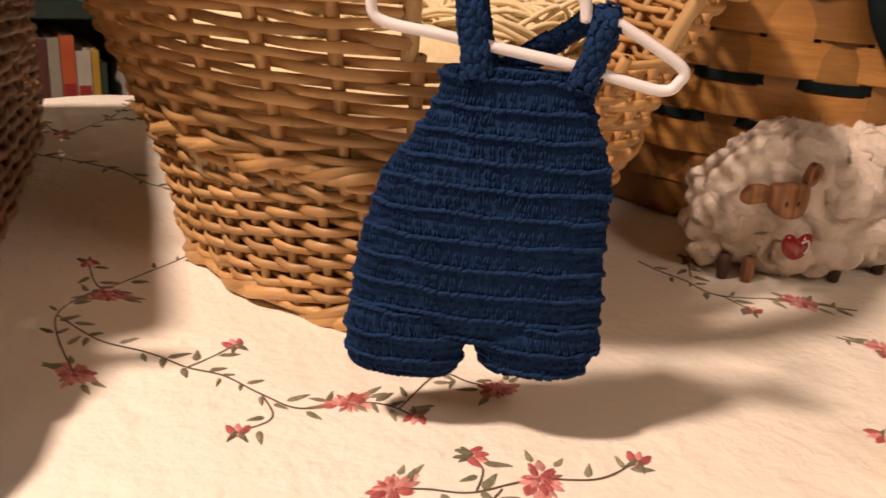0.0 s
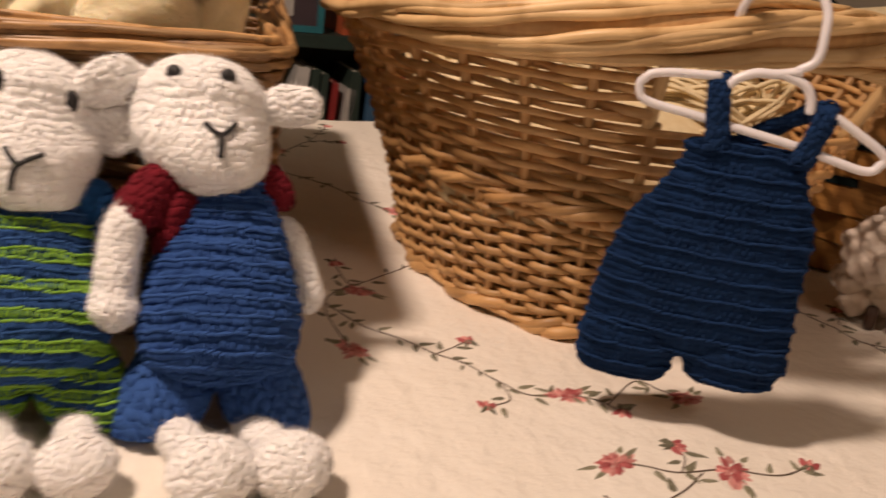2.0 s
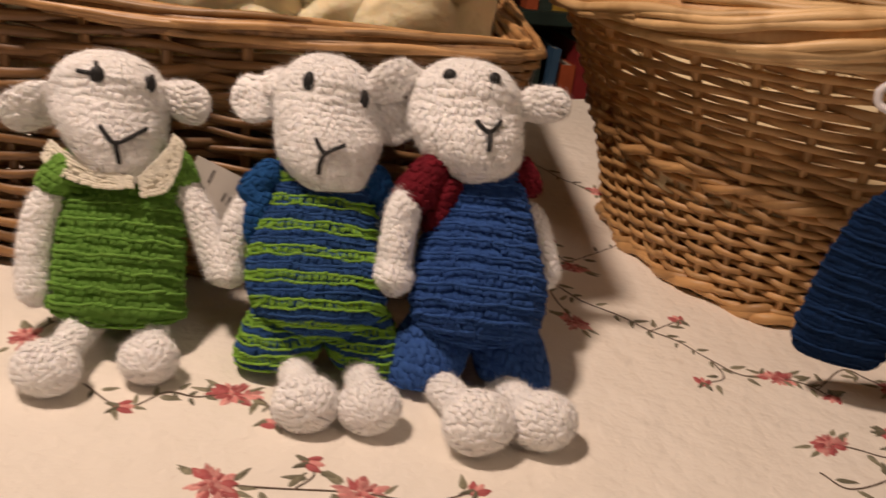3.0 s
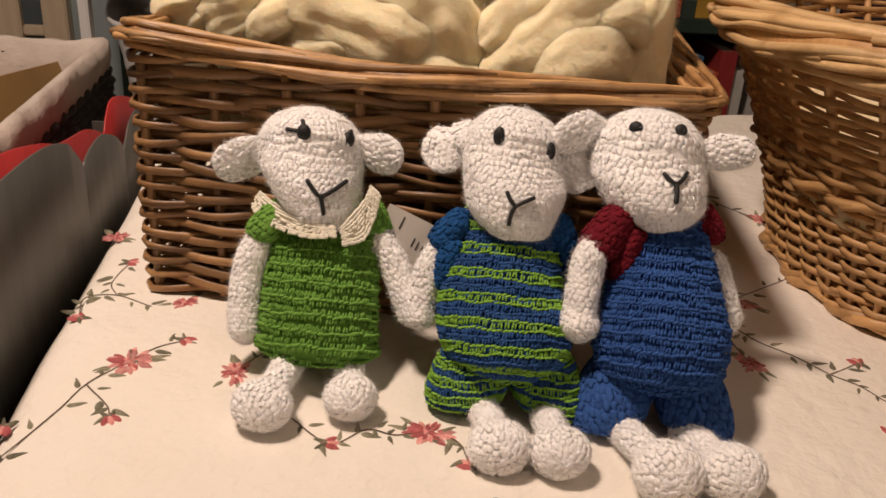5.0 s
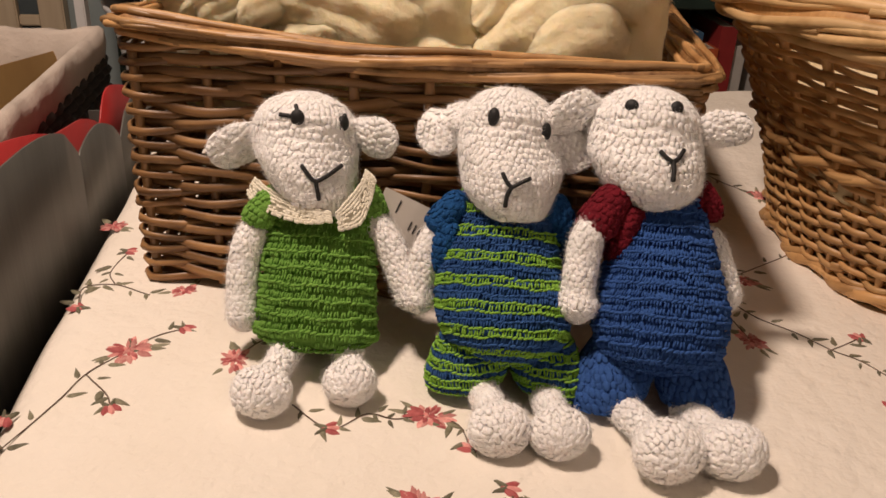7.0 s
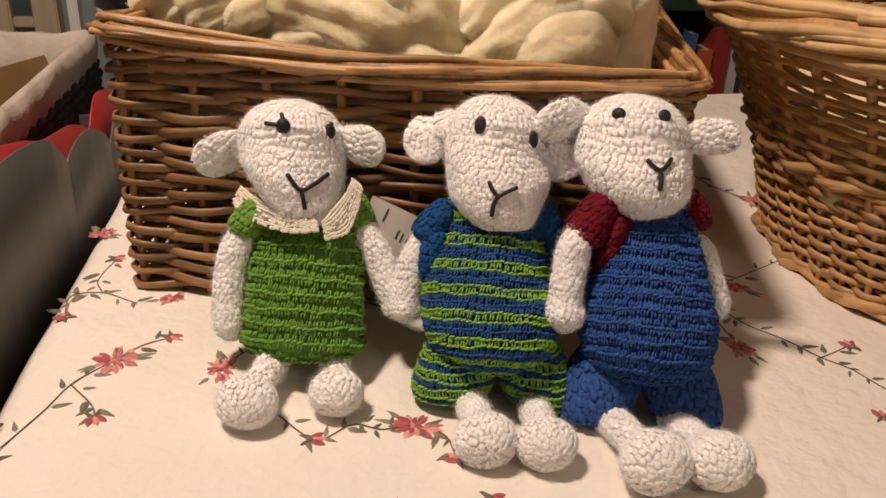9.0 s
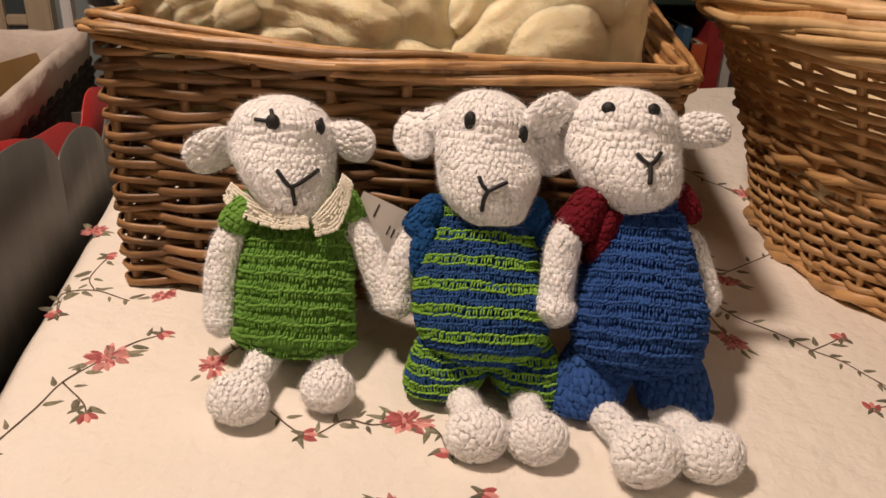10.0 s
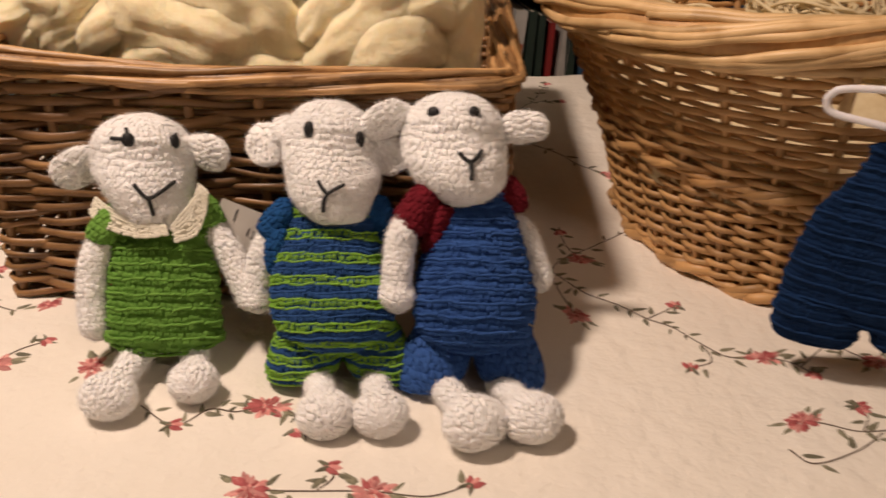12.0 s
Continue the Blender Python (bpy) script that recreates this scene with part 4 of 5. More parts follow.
def oval_basket():
    basket = thing("laundry_basket", "honey coloured oval wicker laundry basket holding pale yarn", "basket")
    gap = (FRONT - 0.062, FRONT + 0.066, 0.190)
    weave(basket, oval_path, 46, [(0.0140 + 0.0064 * j, 0.0030 + 0.0004 * (j % 2)) for j in range(15)], 0.0043, M_WICKER, 23, per=7, squash=0.7, wild=1.8)
    weave(basket, oval_path, 32, [(0.121 + 0.0070 * j, 0.0029 + 0.0004 * (j % 3)) for j in range(16)], 0.0052, M_WICKER, 29, gap=gap, squash=0.7, wild=1.6)
    stakes(basket, oval_path, 46, 0.004, 0.115, 0.0034, M_WICKER)
    stakes(basket, oval_path, 32, 0.100, 0.232, 0.0042, M_WICKER, gap)
    for z, r, n in ((0.113, 0.0045, 13), (0.0065, 0.0054, 16)):
        braid(basket, "waling_rod", lambda s, z=z: oval_path(s, z), 4, 3, n, 0.0062, 0.0046, r, M_WICKER, M_WICKER)
    braid(basket, "rim_rod", oval_rim, 4, 15, 2, 0.0128, 0.0185, 0.0043, M_RIM, M_WICKER)
    # binding round the handle opening
    for s0 in (gap[0], gap[1]):
        z = np.linspace(0.186, 0.238, 8)
        p = np.array([oval_path(np.array([s0]), np.array([v]))[0][0] for v in z])
        g = Geo()
        g.tube(p, 0.0050, 7, up=(0, 1, 0.1))
        part("handle_post", g, M_RIM, basket)
    g = Geo()
    p, _ = oval_path(np.linspace(0, 1, 48, endpoint=False), 0.010)
    g.grid(np.array([p, np.repeat(p.mean(0)[None], 48, 0)]), True)
    part("base", g, M_WICKER, basket)
    return basket


oval_basket()


def roving(name, label, category, ropes, mat, seed=1, sides=52):
    """Loose ropes of unspun wool, each a fat uneven tube."""
    heap = thing(name, label, category)
    rnd = random.Random(seed)
    for k, (pts, r) in enumerate(ropes):
        pts = [(min(x, -.30 + (x + .30) * 0.82), y, min(z, .245 + (z - .245) * 0.55)) for x, y, z in pts]
        line = smooth_line(pts, 120)
        e = np.linspace(0, 1, 120)
        rad = r * (0.62 + 0.38 * np.sin(math.pi * np.clip(e, 0.05, 0.95)) ** 0.5) * (1 + 0.09 * np.sin(e * 7 + k * 1.3) + 0.05 * np.sin(e * 17 + k))
        g = Geo()
        g.tube(line, rad, sides, flat=0.92)
        v = wobble(wobble(g.v[0], 16, 0.008, seed + k), 45, 0.0034, seed + k + 40)
        # grooves that run along the rope
        mid = np.concatenate([line[:1], line, line[-1:]])
        groove = np.array([1.1 * noise.noise(Vector((f[0] * 60, f[1] * 60, f[2] * 9 + k))) + 0.50 * noise.noise(Vector((f[0] * 130, f[1] * 130, f[2] * 16))) + 0.16 * noise.noise(Vector((f[0] * 300, f[1] * 300, f[2] * 60))) for f in g.a[0]])
        d = v - np.repeat(mid, sides, 0)
        g.v[0] = v + d * (groove * 0.19)[:, None]
        base, mids = g.v[0], np.repeat(mid, sides, 0)
        pick = RNG.integers(sides, len(base) - sides, 7000)
        p = base[pick] + RNG.normal(0, 0.0008, (7000, 3))
        w = base[pick] - mids[pick]
        run = base[np.minimum(pick + sides, len(base) - 1)] - base[pick - sides]
        w = w / (np.linalg.norm(w, axis=1, keepdims=True) + 1e-9) * RNG.uniform(0.4, 1.6, 7000)[:, None] + run / (np.linalg.norm(run, axis=1, keepdims=True) + 1e-9) + RNG.normal(0, 0.30, (7000, 3))
        w /= np.linalg.norm(w, axis=1, keepdims=True)
        side = np.cross(w, RNG.normal(0, 1, (7000, 3)))
        side /= np.linalg.norm(side, axis=1, keepdims=True)
        tip = p + w * RNG.uniform(0.003, 0.008, 7000)[:, None]
        g.add(np.stack([p + side * 0.00008, p - side * 0.00008, p + np.cross(w, side) * 0.00009, tip], 1).reshape(-1, 3), (np.array(((0, 1, 3), (1, 2, 3), (2, 0, 3)))[None] + (np.arange(7000) * 4)[:, None, None]).reshape(-1, 3))
        part("rope", g, mat, heap)


roving("wool_roving", "heap of thick cream unspun wool roving in the basket", "wool", [
    (((-.545, .60, .12), (-.550, .570, .21), (-.540, .565, .275), (-.520, .60, .31)), .040),
    (((-.510, .58, .14), (-.512, .556, .215), (-.500, .556, .270), (-.480, .60, .315)), .036),
    (((-.540, .66, .22), (-.50, .65, .30), (-.45, .66, .335)), .045),
    (((-.485, .575, .255), (-.430, .540, .240), (-.375, .535, .215), (-.325, .545, .185)), .036),
    (((-.480, .600, .290), (-.420, .565, .285), (-.365, .548, .262), (-.330, .545, .215), (-.325, .55, .17)), .036),
    (((-.470, .545, .200), (-.410, .532, .205), (-.350, .530, .195), (-.300, .54, .18)), .026),
    (((-.460, .640, .330), (-.400, .600, .335), (-.350, .575, .310), (-.330, .57, .25)), .038),
    (((-.345, .635, .340), (-.332, .605, .290), (-.324, .592, .230), (-.322, .59, .17)), .024),
    (((-.308, .650, .350), (-.305, .620, .290), (-.306, .605, .230), (-.308, .60, .17)), .020),
    (((-.275, .635, .345), (-.283, .610, .290), (-.292, .595, .225), (-.298, .59, .17)), .022),
    (((-.300, .545, .190), (-.255, .535, .225), (-.215, .540, .255), (-.180, .57, .275)), .027),
    (((-.295, .550, .215), (-.255, .552, .262), (-.215, .565, .292), (-.175, .60, .31)), .028),
    (((-.285, .565, .255), (-.255, .58, .300), (-.215, .60, .330), (-.17, .64, .34)), .030),
    (((-.280, .530, .180), (-.235, .525, .205), (-.195, .530, .222), (-.165, .55, .21)), .022),
    (((-.255, .525, .170), (-.220, .520, .188), (-.185, .525, .190), (-.16, .54, .17)), .018),
    (((-.170, .650, .330), (-.152, .600, .300), (-.146, .575, .245), (-.150, .57, .170)), .026),
    (((-.540, .72, .20), (-.42, .74, .27), (-.28, .73, .29), (-.16, .71, .24)), .060),
    (((-.530, .68, .12), (-.40, .68, .14), (-.27, .68, .14), (-.16, .67, .12)), .068),
    (((-.500, .540, .205), (-.460, .535, .235), (-.415, .545, .262), (-.380, .56, .29)), .020),
    (((-.440, .560, .300), (-.390, .545, .285), (-.350, .540, .250), (-.335, .54, .20)), .019),
    (((-.300, .548, .200), (-.265, .545, .245), (-.235, .56, .290), (-.215, .59, .33)), .018),
    (((-.240, .535, .225), (-.205, .538, .245), (-.170, .55, .250), (-.150, .57, .235)), .017),
    (((-.555, .560, .235), (-.535, .545, .255), (-.515, .545, .245), (-.505, .55, .21)), .020),
    (((-.365, .555, .155), (-.330, .548, .178), (-.300, .548, .180), (-.275, .55, .16)), .018),
    (((-.545, .78, .13), (-.42, .80, .17), (-.28, .80, .17), (-.18, .79, .12)), .058),
    (((-.545, .87, .10), (-.42, .88, .14), (-.28, .88, .13), (-.18, .87, .10)), .058),
    (((-.545, .95, .09), (-.42, .95, .12), (-.28, .95, .12), (-.18, .95, .09)), .050),
], M_WOOL)


def skeins():
    """Loops of pale yarn lying in the oval basket."""
    rnd = random.Random(9)
    for cx, cy, cz, w, turn in ((0.13, 0.62, 0.165, 0.085, 0.4), (0.22, 0.58, 0.165, 0.075, -0.5), (0.20, 0.76, 0.185, 0.10, 1.2), (0.05, 0.74, 0.170, 0.07, 2.0), (0.30, 0.72, 0.165, 0.07, 0.9)):
        skein = thing("yarn_skein", "loose skein of pale cream yarn in the oval basket", "yarn", "skeins in the oval basket")
        for k in range(60):
            t = np.linspace(0, 2 * math.pi, 44, endpoint=False)
            rx, ry = w * rnd.uniform(0.62, 1.05), w * rnd.uniform(0.30, 0.72)
            tilt = rnd.uniform(-0.25, 0.25)
            p = np.stack([rx * np.cos(t), ry * np.sin(t), 0.016 * np.sin(t * 2 + rnd.random() * 6) + rnd.uniform(-0.02, 0.024) + tilt * rx * np.cos(t)], 1)
            c, s = math.cos(turn), math.sin(turn)
            q = np.stack([cx + c * p[:, 0] - s * p[:, 1], cy + s * p[:, 0] + c * p[:, 1], cz + p[:, 2]], 1)
            g = Geo()
            g.tube(q, 0.0020, 4, closed=True)
            part("strand", g, M_SKEIN, skein)
    g = Geo()
    tv, tf = ORB
    v = wobble(tv * np.array((0.196, 0.228, 0.090)), 14, 0.010, 3) + np.array((0.17, 0.70, 0.118))
    g.add(v, tf)
    tagged(part("wool_fill", g, M_SKEIN), "pale cream wool filling the oval basket", "wool")


skeins()


def yarn_ball(x, y, r):
    """A small ball of yarn: a core wound with strands that lie at many angles."""
    ball_ob = thing("yarn_ball", "small ball of cream yarn lying on the bedspread", "yarn")
    c = np.array((x, y, r + 0.0005))
    g = Geo()
    g.add(ORB[0] * r * 0.95 + c, ORB[1])
    part("core", g, M_WOOL, ball_ob)
    rnd = random.Random(21)
    g = Geo()
    t = np.linspace(0, 2 * math.pi, 40, endpoint=False)
    for k in range(70):
        axis = Vector((rnd.gauss(0, 1), rnd.gauss(0, 1), rnd.gauss(0, 1))).normalized()
        e = np.array(axis.orthogonal().normalized())
        f = np.cross(np.array(axis), e)
        h = rnd.uniform(-0.45, 0.45) * r
        q = math.sqrt(r * r - h * h) * 0.97
        ring = c + np.array(axis) * h + q * (np.cos(t)[:, None] * e + np.sin(t)[:, None] * f)
        g.tube(ring, 0.0010, 5, closed=True)
    part("winding", g, M_WOOL, ball_ob, "strands wound round the ball")


yarn_ball(0.376, 0.286, 0.024)


def splint_basket():
    basket = thing("splint_basket", "round woven oak splint basket with green cloth lining", "basket")
    cx, cy, h = 0.665, 0.850, 0.235
    n = 40

    def rad(z):
        return 0.245 + 0.036 * np.sin(np.clip(np.asarray(z) / h, 0, 1) * math.pi * 0.8)

    def ribbon(a, z0, z1, off, thick=0.0014, m=M_SPLINT, name="splint"):
        """A flat strip round the basket at angles a, with offsets off."""
        rows = []
        for zz, t in ((z0, 0), (z0, 1), (z1, 1), (z1, 0)):
            r = rad((z0 + z1) / 2) * 0.5 + rad(zz) * 0.5 + off + thick * t
            rows.append(np.stack([cx + r * np.cos(a), cy + r * np.sin(a), np.full_like(a, zz)], 1))
        g = Geo()
        g.grid(np.array(rows), False, True)
        return part(name, g, m, basket, smooth=False)

    for i in range(n):
        a0 = 2 * math.pi * i / n
        w = 0.43 * 2 * math.pi / n
        g = Geo()
        z = np.linspace(0.0, h, 12)
        rows = []
        for da, t in ((-w, 0), (w, 0), (w, 0.0016), (-w, 0.0016)):
            r = rad(z) + t - 0.0008
            rows.append(np.stack([cx + r * np.cos(a0 + da), cy + r * np.sin(a0 + da), z], 1))
        g.grid(np.array(rows).transpose(1, 0, 2), True, False)
        part("stave", g, M_SPLINT, basket, smooth=False)
    heights = [(0.004, 0.036), (0.039, 0.070), (0.073, 0.102), (0.114, 0.142), (0.154, 0.184), (0.187, 0.226)]
    for j, (z0, z1) in enumerate(heights):
        for i in range(n // 2):
            a = np.linspace((2 * i + j % 2 - 0.98) * 2 * math.pi / n, (2 * i + j % 2 + 0.98) * 2 * math.pi / n, 15)
            k = (a / (2 * math.pi / n) - j % 2)
            ribbon(a, z0, z1, 0.0042 * np.cos(math.pi * k) + 0.0012)
    for j, (z0, z1) in enumerate(((0.104, 0.1125), (0.144, 0.1525))):
        for i in range(n // 2):
            a = np.linspace((2 * i + j % 2 - 0.98) * 2 * math.pi / n, (2 * i + j % 2 + 0.98) * 2 * math.pi / n, 13)
            k = (a / (2 * math.pi / n) - j % 2)
            ribbon(a, z0, z1, 0.0040 * np.cos(math.pi * k) + 0.0012, m=M_DARKGREEN, name="ribbon")
    # cloth rolled over the rim, with a corner that hangs down
    g = Geo()
    s = np.linspace(0, 2 * math.pi, 90, endpoint=False)
    ang = np.arange(14) * 2 * math.pi / 14
    rows = []
    for a in s:
        fold = 0.006 * math.sin(a * 17) + 0.004 * math.sin(a * 41 + 1)
        row = []
        for b in ang:
            r = rad(h) + 0.004 + (0.022 + fold * 0.5) * math.cos(b)
            row.append((cx + r * math.cos(a), cy + r * math.sin(a), h + 0.014 + (0.018 + fold) * math.sin(b)))
        rows.append(row)
    g.grid(rows, True, True)
    part("lining", g, M_DARKGREEN, basket, "dark green cloth rolled over the rim")
    g = Geo()
    rows = []
    for t in np.linspace(0, 1, 14):
        row = []
        for k in np.linspace(-1, 1, 16):
            a = radians(256) + k * (0.21 * (1 - t ** 2.6) + 0.004)
            r = rad(h - t * 0.10) + 0.014 + 0.006 * math.sin(k * 7 + t) + 0.004
            row.append((cx + r * math.cos(a), cy + r * math.sin(a), h + 0.02 - 0.105 * t))
        rows.append(row)
    g.grid(rows, False)
    flap = part("flap", g, M_DARKGREEN, basket, "hanging corner of green cloth")
    mod = flap.modifiers.new("thick", "SOLIDIFY")
    mod.thickness = 0.003
    g = Geo()
    a = np.linspace(0, 2 * math.pi, 40, endpoint=False)
    p = np.stack([cx + 0.24 * np.cos(a), cy + 0.24 * np.sin(a), 0 * a + 0.02], 1)
    g.grid(np.array([p, np.repeat([[cx, cy, 0.02]], 40, 0)]), True)
    part("base", g, M_SPLINT, basket)
    # cream bundle under the lining
    g = Geo()
    tv, tf = ORB
    g.add(wobble(tv * np.array((0.235, 0.235, 0.06)), 16, 0.014, 8) + np.array((cx, cy, 0.215)), tf)
    tagged(part("wool_fill", g, M_SKEIN), "pale wool lying in the splint basket", "wool")


splint_basket()


def fleece_sheep():
    """A small sheep ornament: one mesh of tufted fleece, wooden face and heart."""
    g = Geo()
    rnd = random.Random(4)
    c = np.array((0.520, 0.572, 0.056))
    rr = np.array((0.124, 0.056, 0.064))
    tv, tf = ball(150, 100)
    v = tv * rr
    for scale, amount, seed in ((22, 0.016, 2), (48, 0.010, 9), (110, 0.0035, 4), (300, 0.0012, 6)):
        v = wobble(v, scale, amount, seed)
    v[:, 2] = np.maximum(v[:, 2], -0.050)
    g.add(v + c, tf, 0)
    # tufts of wool and their fibres
    for k in range(110):
        q = np.array([rnd.gauss(0, 1) for _ in range(3)])
        q /= np.linalg.norm(q)
        p = c + q * rr * rnd.uniform(0.80, 0.94)
        if p[2] < 0.012:
            continue
        t = wobble(ORB[0] * np.array((0.018, 0.013, 0.015)) * rnd.uniform(0.6, 1.25), 80, 0.007, k)
        g.add(t + p, ORB[1], 0)
    base = np.concatenate(g.v)
    for k in range(4200):
        p = base[rnd.randrange(len(base))]
        w = p - c + np.array([rnd.gauss(0, 0.05) for _ in range(3)])
        w /= np.linalg.norm(w)
        bend = np.array([rnd.gauss(0, 0.002) for _ in range(3)])
        ln = rnd.uniform(0.002, 0.0055)
        g.tube(np.array((p, p + w * ln * 0.5 + bend * 0.5, p + w * ln + bend * 1.4)), np.array((0.00013, 0.00012, 0.00005)), 3, m=0, caps=False)
    # flat cut-out face and two ears of striped wood
    def cut_out(line, y, thick):
        ring = smooth_line(line, 28, True)
        mid = np.repeat(ring.mean(0)[None], 28, 0)
        layers = [(mid, y - thick), (mid + (ring - mid) * 0.93, y - thick), (ring, y - thick * 0.6), (ring, y + thick), (mid, y + thick)]
        g.grid(np.array([np.stack([q[:, 0], np.full(28, d), q[:, 1]], 1) for q, d in layers]), True, False, 1)
    cut_out(((0.427, 0.090), (0.436, 0.092), (0.452, 0.092), (0.459, 0.089), (0.460, 0.074), (0.455, 0.065), (0.444, 0.064), (0.434, 0.068), (0.427, 0.077)), 0.514, 0.004)
    cut_out(((0.405, 0.084), (0.414, 0.090), (0.428, 0.088), (0.429, 0.079), (0.418, 0.076), (0.407, 0.076)), 0.518, 0.0035)
    cut_out(((0.460, 0.104), (0.466, 0.107), (0.471, 0.100), (0.466, 0.092), (0.459, 0.088), (0.457, 0.094)), 0.517, 0.0035)
    for x in (0.439, 0.450):
        g.beans(np.array([[x, 0.5098, 0.077]]), np.array([[0, 0, 0.0024]]), np.array([[0.0016, 0, 0]]), np.array([[0, 0.0008, 0]]), 3, BEAN)
    for x, z, tilt in ((0.4515, 0.042, 0.6), (0.4605, 0.042, -0.6)):
        a = np.array((math.sin(-tilt), 0, math.cos(tilt)))
        b = np.array((math.cos(tilt), 0, math.sin(tilt)))
        g.beans(np.array([[x, 0.5085, z]]), (a * 0.0122)[None], (b * 0.0076)[None], np.array([[0, 0.0045, 0]]), 2, ORB)
    g.tube(smooth_line(((0.456, 0.5035, 0.047), (0.461, 0.503, 0.049), (0.463, 0.503, 0.043), (0.4605, 0.5035, 0.038)), 12), 0.0008, 5, m=4)
    for x, y in ((0.424, 0.548), (0.440, 0.538), (0.520, 0.530), (0.575, 0.540), (0.455, 0.600), (0.580, 0.600)):
        g.tube(np.array(((x, y, 0.001), (x, y, 0.009), (x, y, 0.022))), np.array((0.0045, 0.0055, 0.0050)), 10, m=3 if x > 0.5 or x < 0.43 else 1)
    return tagged(part("sheep_ornament", g, [M_FLEECE, M_WOODFACE, M_HEART, M_BROWNBIT, M_WHITE]), "fluffy white fleece sheep ornament with wooden face", "ornament")


fleece_sheep()

# ---- the small overalls on their hanger ----


def hanger_y(x):
    return 0.397 - 0.42 * (x - 0.088)


def overalls():
    thing_ob = thing("doll_overalls", "navy blue crocheted doll overalls hanging on a hanger", "doll clothes")
    ref = (0.922, -0.387, 0)
    P = lambda x, z, w, d: (x, hanger_y(x) + 0.004, z, w, d)
    body = [P(.144, .056, 0, 0), P(.144, .058, .057, .010), P(.1445, .075, .0640, .0145), P(.1450, .100, .0615, .0155), P(.1470, .128, .0575, .0145), P(.1495, .143, .0550, .0130), P(.1520, .156, .0490, .0115), P(.1535, .171, .0415, .0090), P(.1535, .184, .0362, .0065), P(.1532, .195, .0338, .005), P(.1532, .1965, 0, 0)]
    kw = dict(row=0.0046, w=0.0036, slots=(0,), style="dc", fat=1.1, ridge=3, deep=0.0005)
    g = Geo()
    crochet(g, Loft(body, ref, level=(0, 0, 9)), **kw)
    part("bib_and_body", g, M_NAVY, thing_ob)
    for x0, x1, w0, w1, z in ((.1130, .1120, .0325, .0275, .0335), (.1750, .1750, .0335, .0255, .0400)):
        g = Geo()
        legs = [P((x0 + .0) if x0 < .14 else x0, .078, 0, 0), P(x0, .076, .024, .010), P(x0, .064, w0 * .98, .0145), P((x0 + x1) / 2, z + .018, w0 * .98, .0140), P(x1, z + .004, w1 * 1.05, .0115), P(x1, z, w1 * .9, .009), P(x1, z - .001, 0, 0)]
        crochet(g, Loft(legs, ref, level=(0, 0, 9)), **kw)
        part("trouser_leg", g, M_NAVY, thing_ob)
    # straps: up the front, over the hanger and down to the back
    for pts in (((.1345, -.006, .192), (.1305, -.007, .210), (.1285, -.006, .226), (.1300, .000, .2335), (.1345, .007, .226), (.1385, .010, .208), (.1440, .009, .190)),
                ((.1790, -.006, .192), (.1825, -.007, .208), (.1855, -.006, .219), (.1850, .000, .2265), (.1790, .007, .217), (.1640, .010, .204), (.1500, .009, .190))):
        line = [(x, hanger_y(x) + 0.004 + dy, z, 0.0064, 0.0030) for x, dy, z in pts]
        line = [(*line[0][:3], 0, 0), *line, (*line[-1][:3], 0, 0)]
        g = Geo()
        crochet(g, Loft(line, (0.92, -0.25, 0.25)), row=0.0038, w=0.0034, slots=(0,), fat=1.05)
        part("strap", g, M_NAVY, thing_ob)


overalls()


def hanger():
    h = thing("clothes_hanger", "small white plastic hanger hooked on the basket rim", "hanger")
    loop = ((.0918, .2294), (.0885, .2258), (.0872, .2216), (.0922, .2136), (.1192, .2096), (.149, .2052), (.1786, .2008), (.2115, .1938), (.2196, .1985), (.2198, .2049), (.204, .2148), (.1885, .2232))
    lines = [
        ("lower_bar", [(x, hanger_y(x), z) for x, z in loop], 0.0030),
        ("arm", [(x, hanger_y(x), z) for x, z in ((.0890, .2262), (.0918, .2294), (.0965, .2310), (.105, .2325), (.1285, .2345))], 0.0030),
        ("arm", [(x, hanger_y(x), z) for x, z in ((.1320, .2265), (.1360, .2335), (.1454, .2392), (.1566, .2405), (.1684, .2441))], 0.0032),
        ("arm", [(x, hanger_y(x), z) for x, z in ((.1600, .2410), (.1712, .2370), (.1763, .2302), (.1780, .2215))], 0.0032),
        ("hook", [(.1660, hanger_y(.166), .2440), (.1743, .3608, .2517), (.1755, .3620, .2660), (.1755, .366, .2790), (.1705, .374, .2900), (.1600, .386, .2930), (.1500, .396, .2880), (.1460, .404, .2760), (.1465, .409, .2660)], 0.0029),
    ]
    for name, pts, r in lines:
        g = Geo()
        g.tube(smooth_line(pts, len(pts) * 6), r, 10, flat=0.9, up=(0.36, 0.93, 0))
        part(name, g, M_PLASTIC, h)


hanger()

# ---- beside the bed ----


def bed_point(u, v, z):
    p = U * u + V * v
    return (p[0], p[1], z)


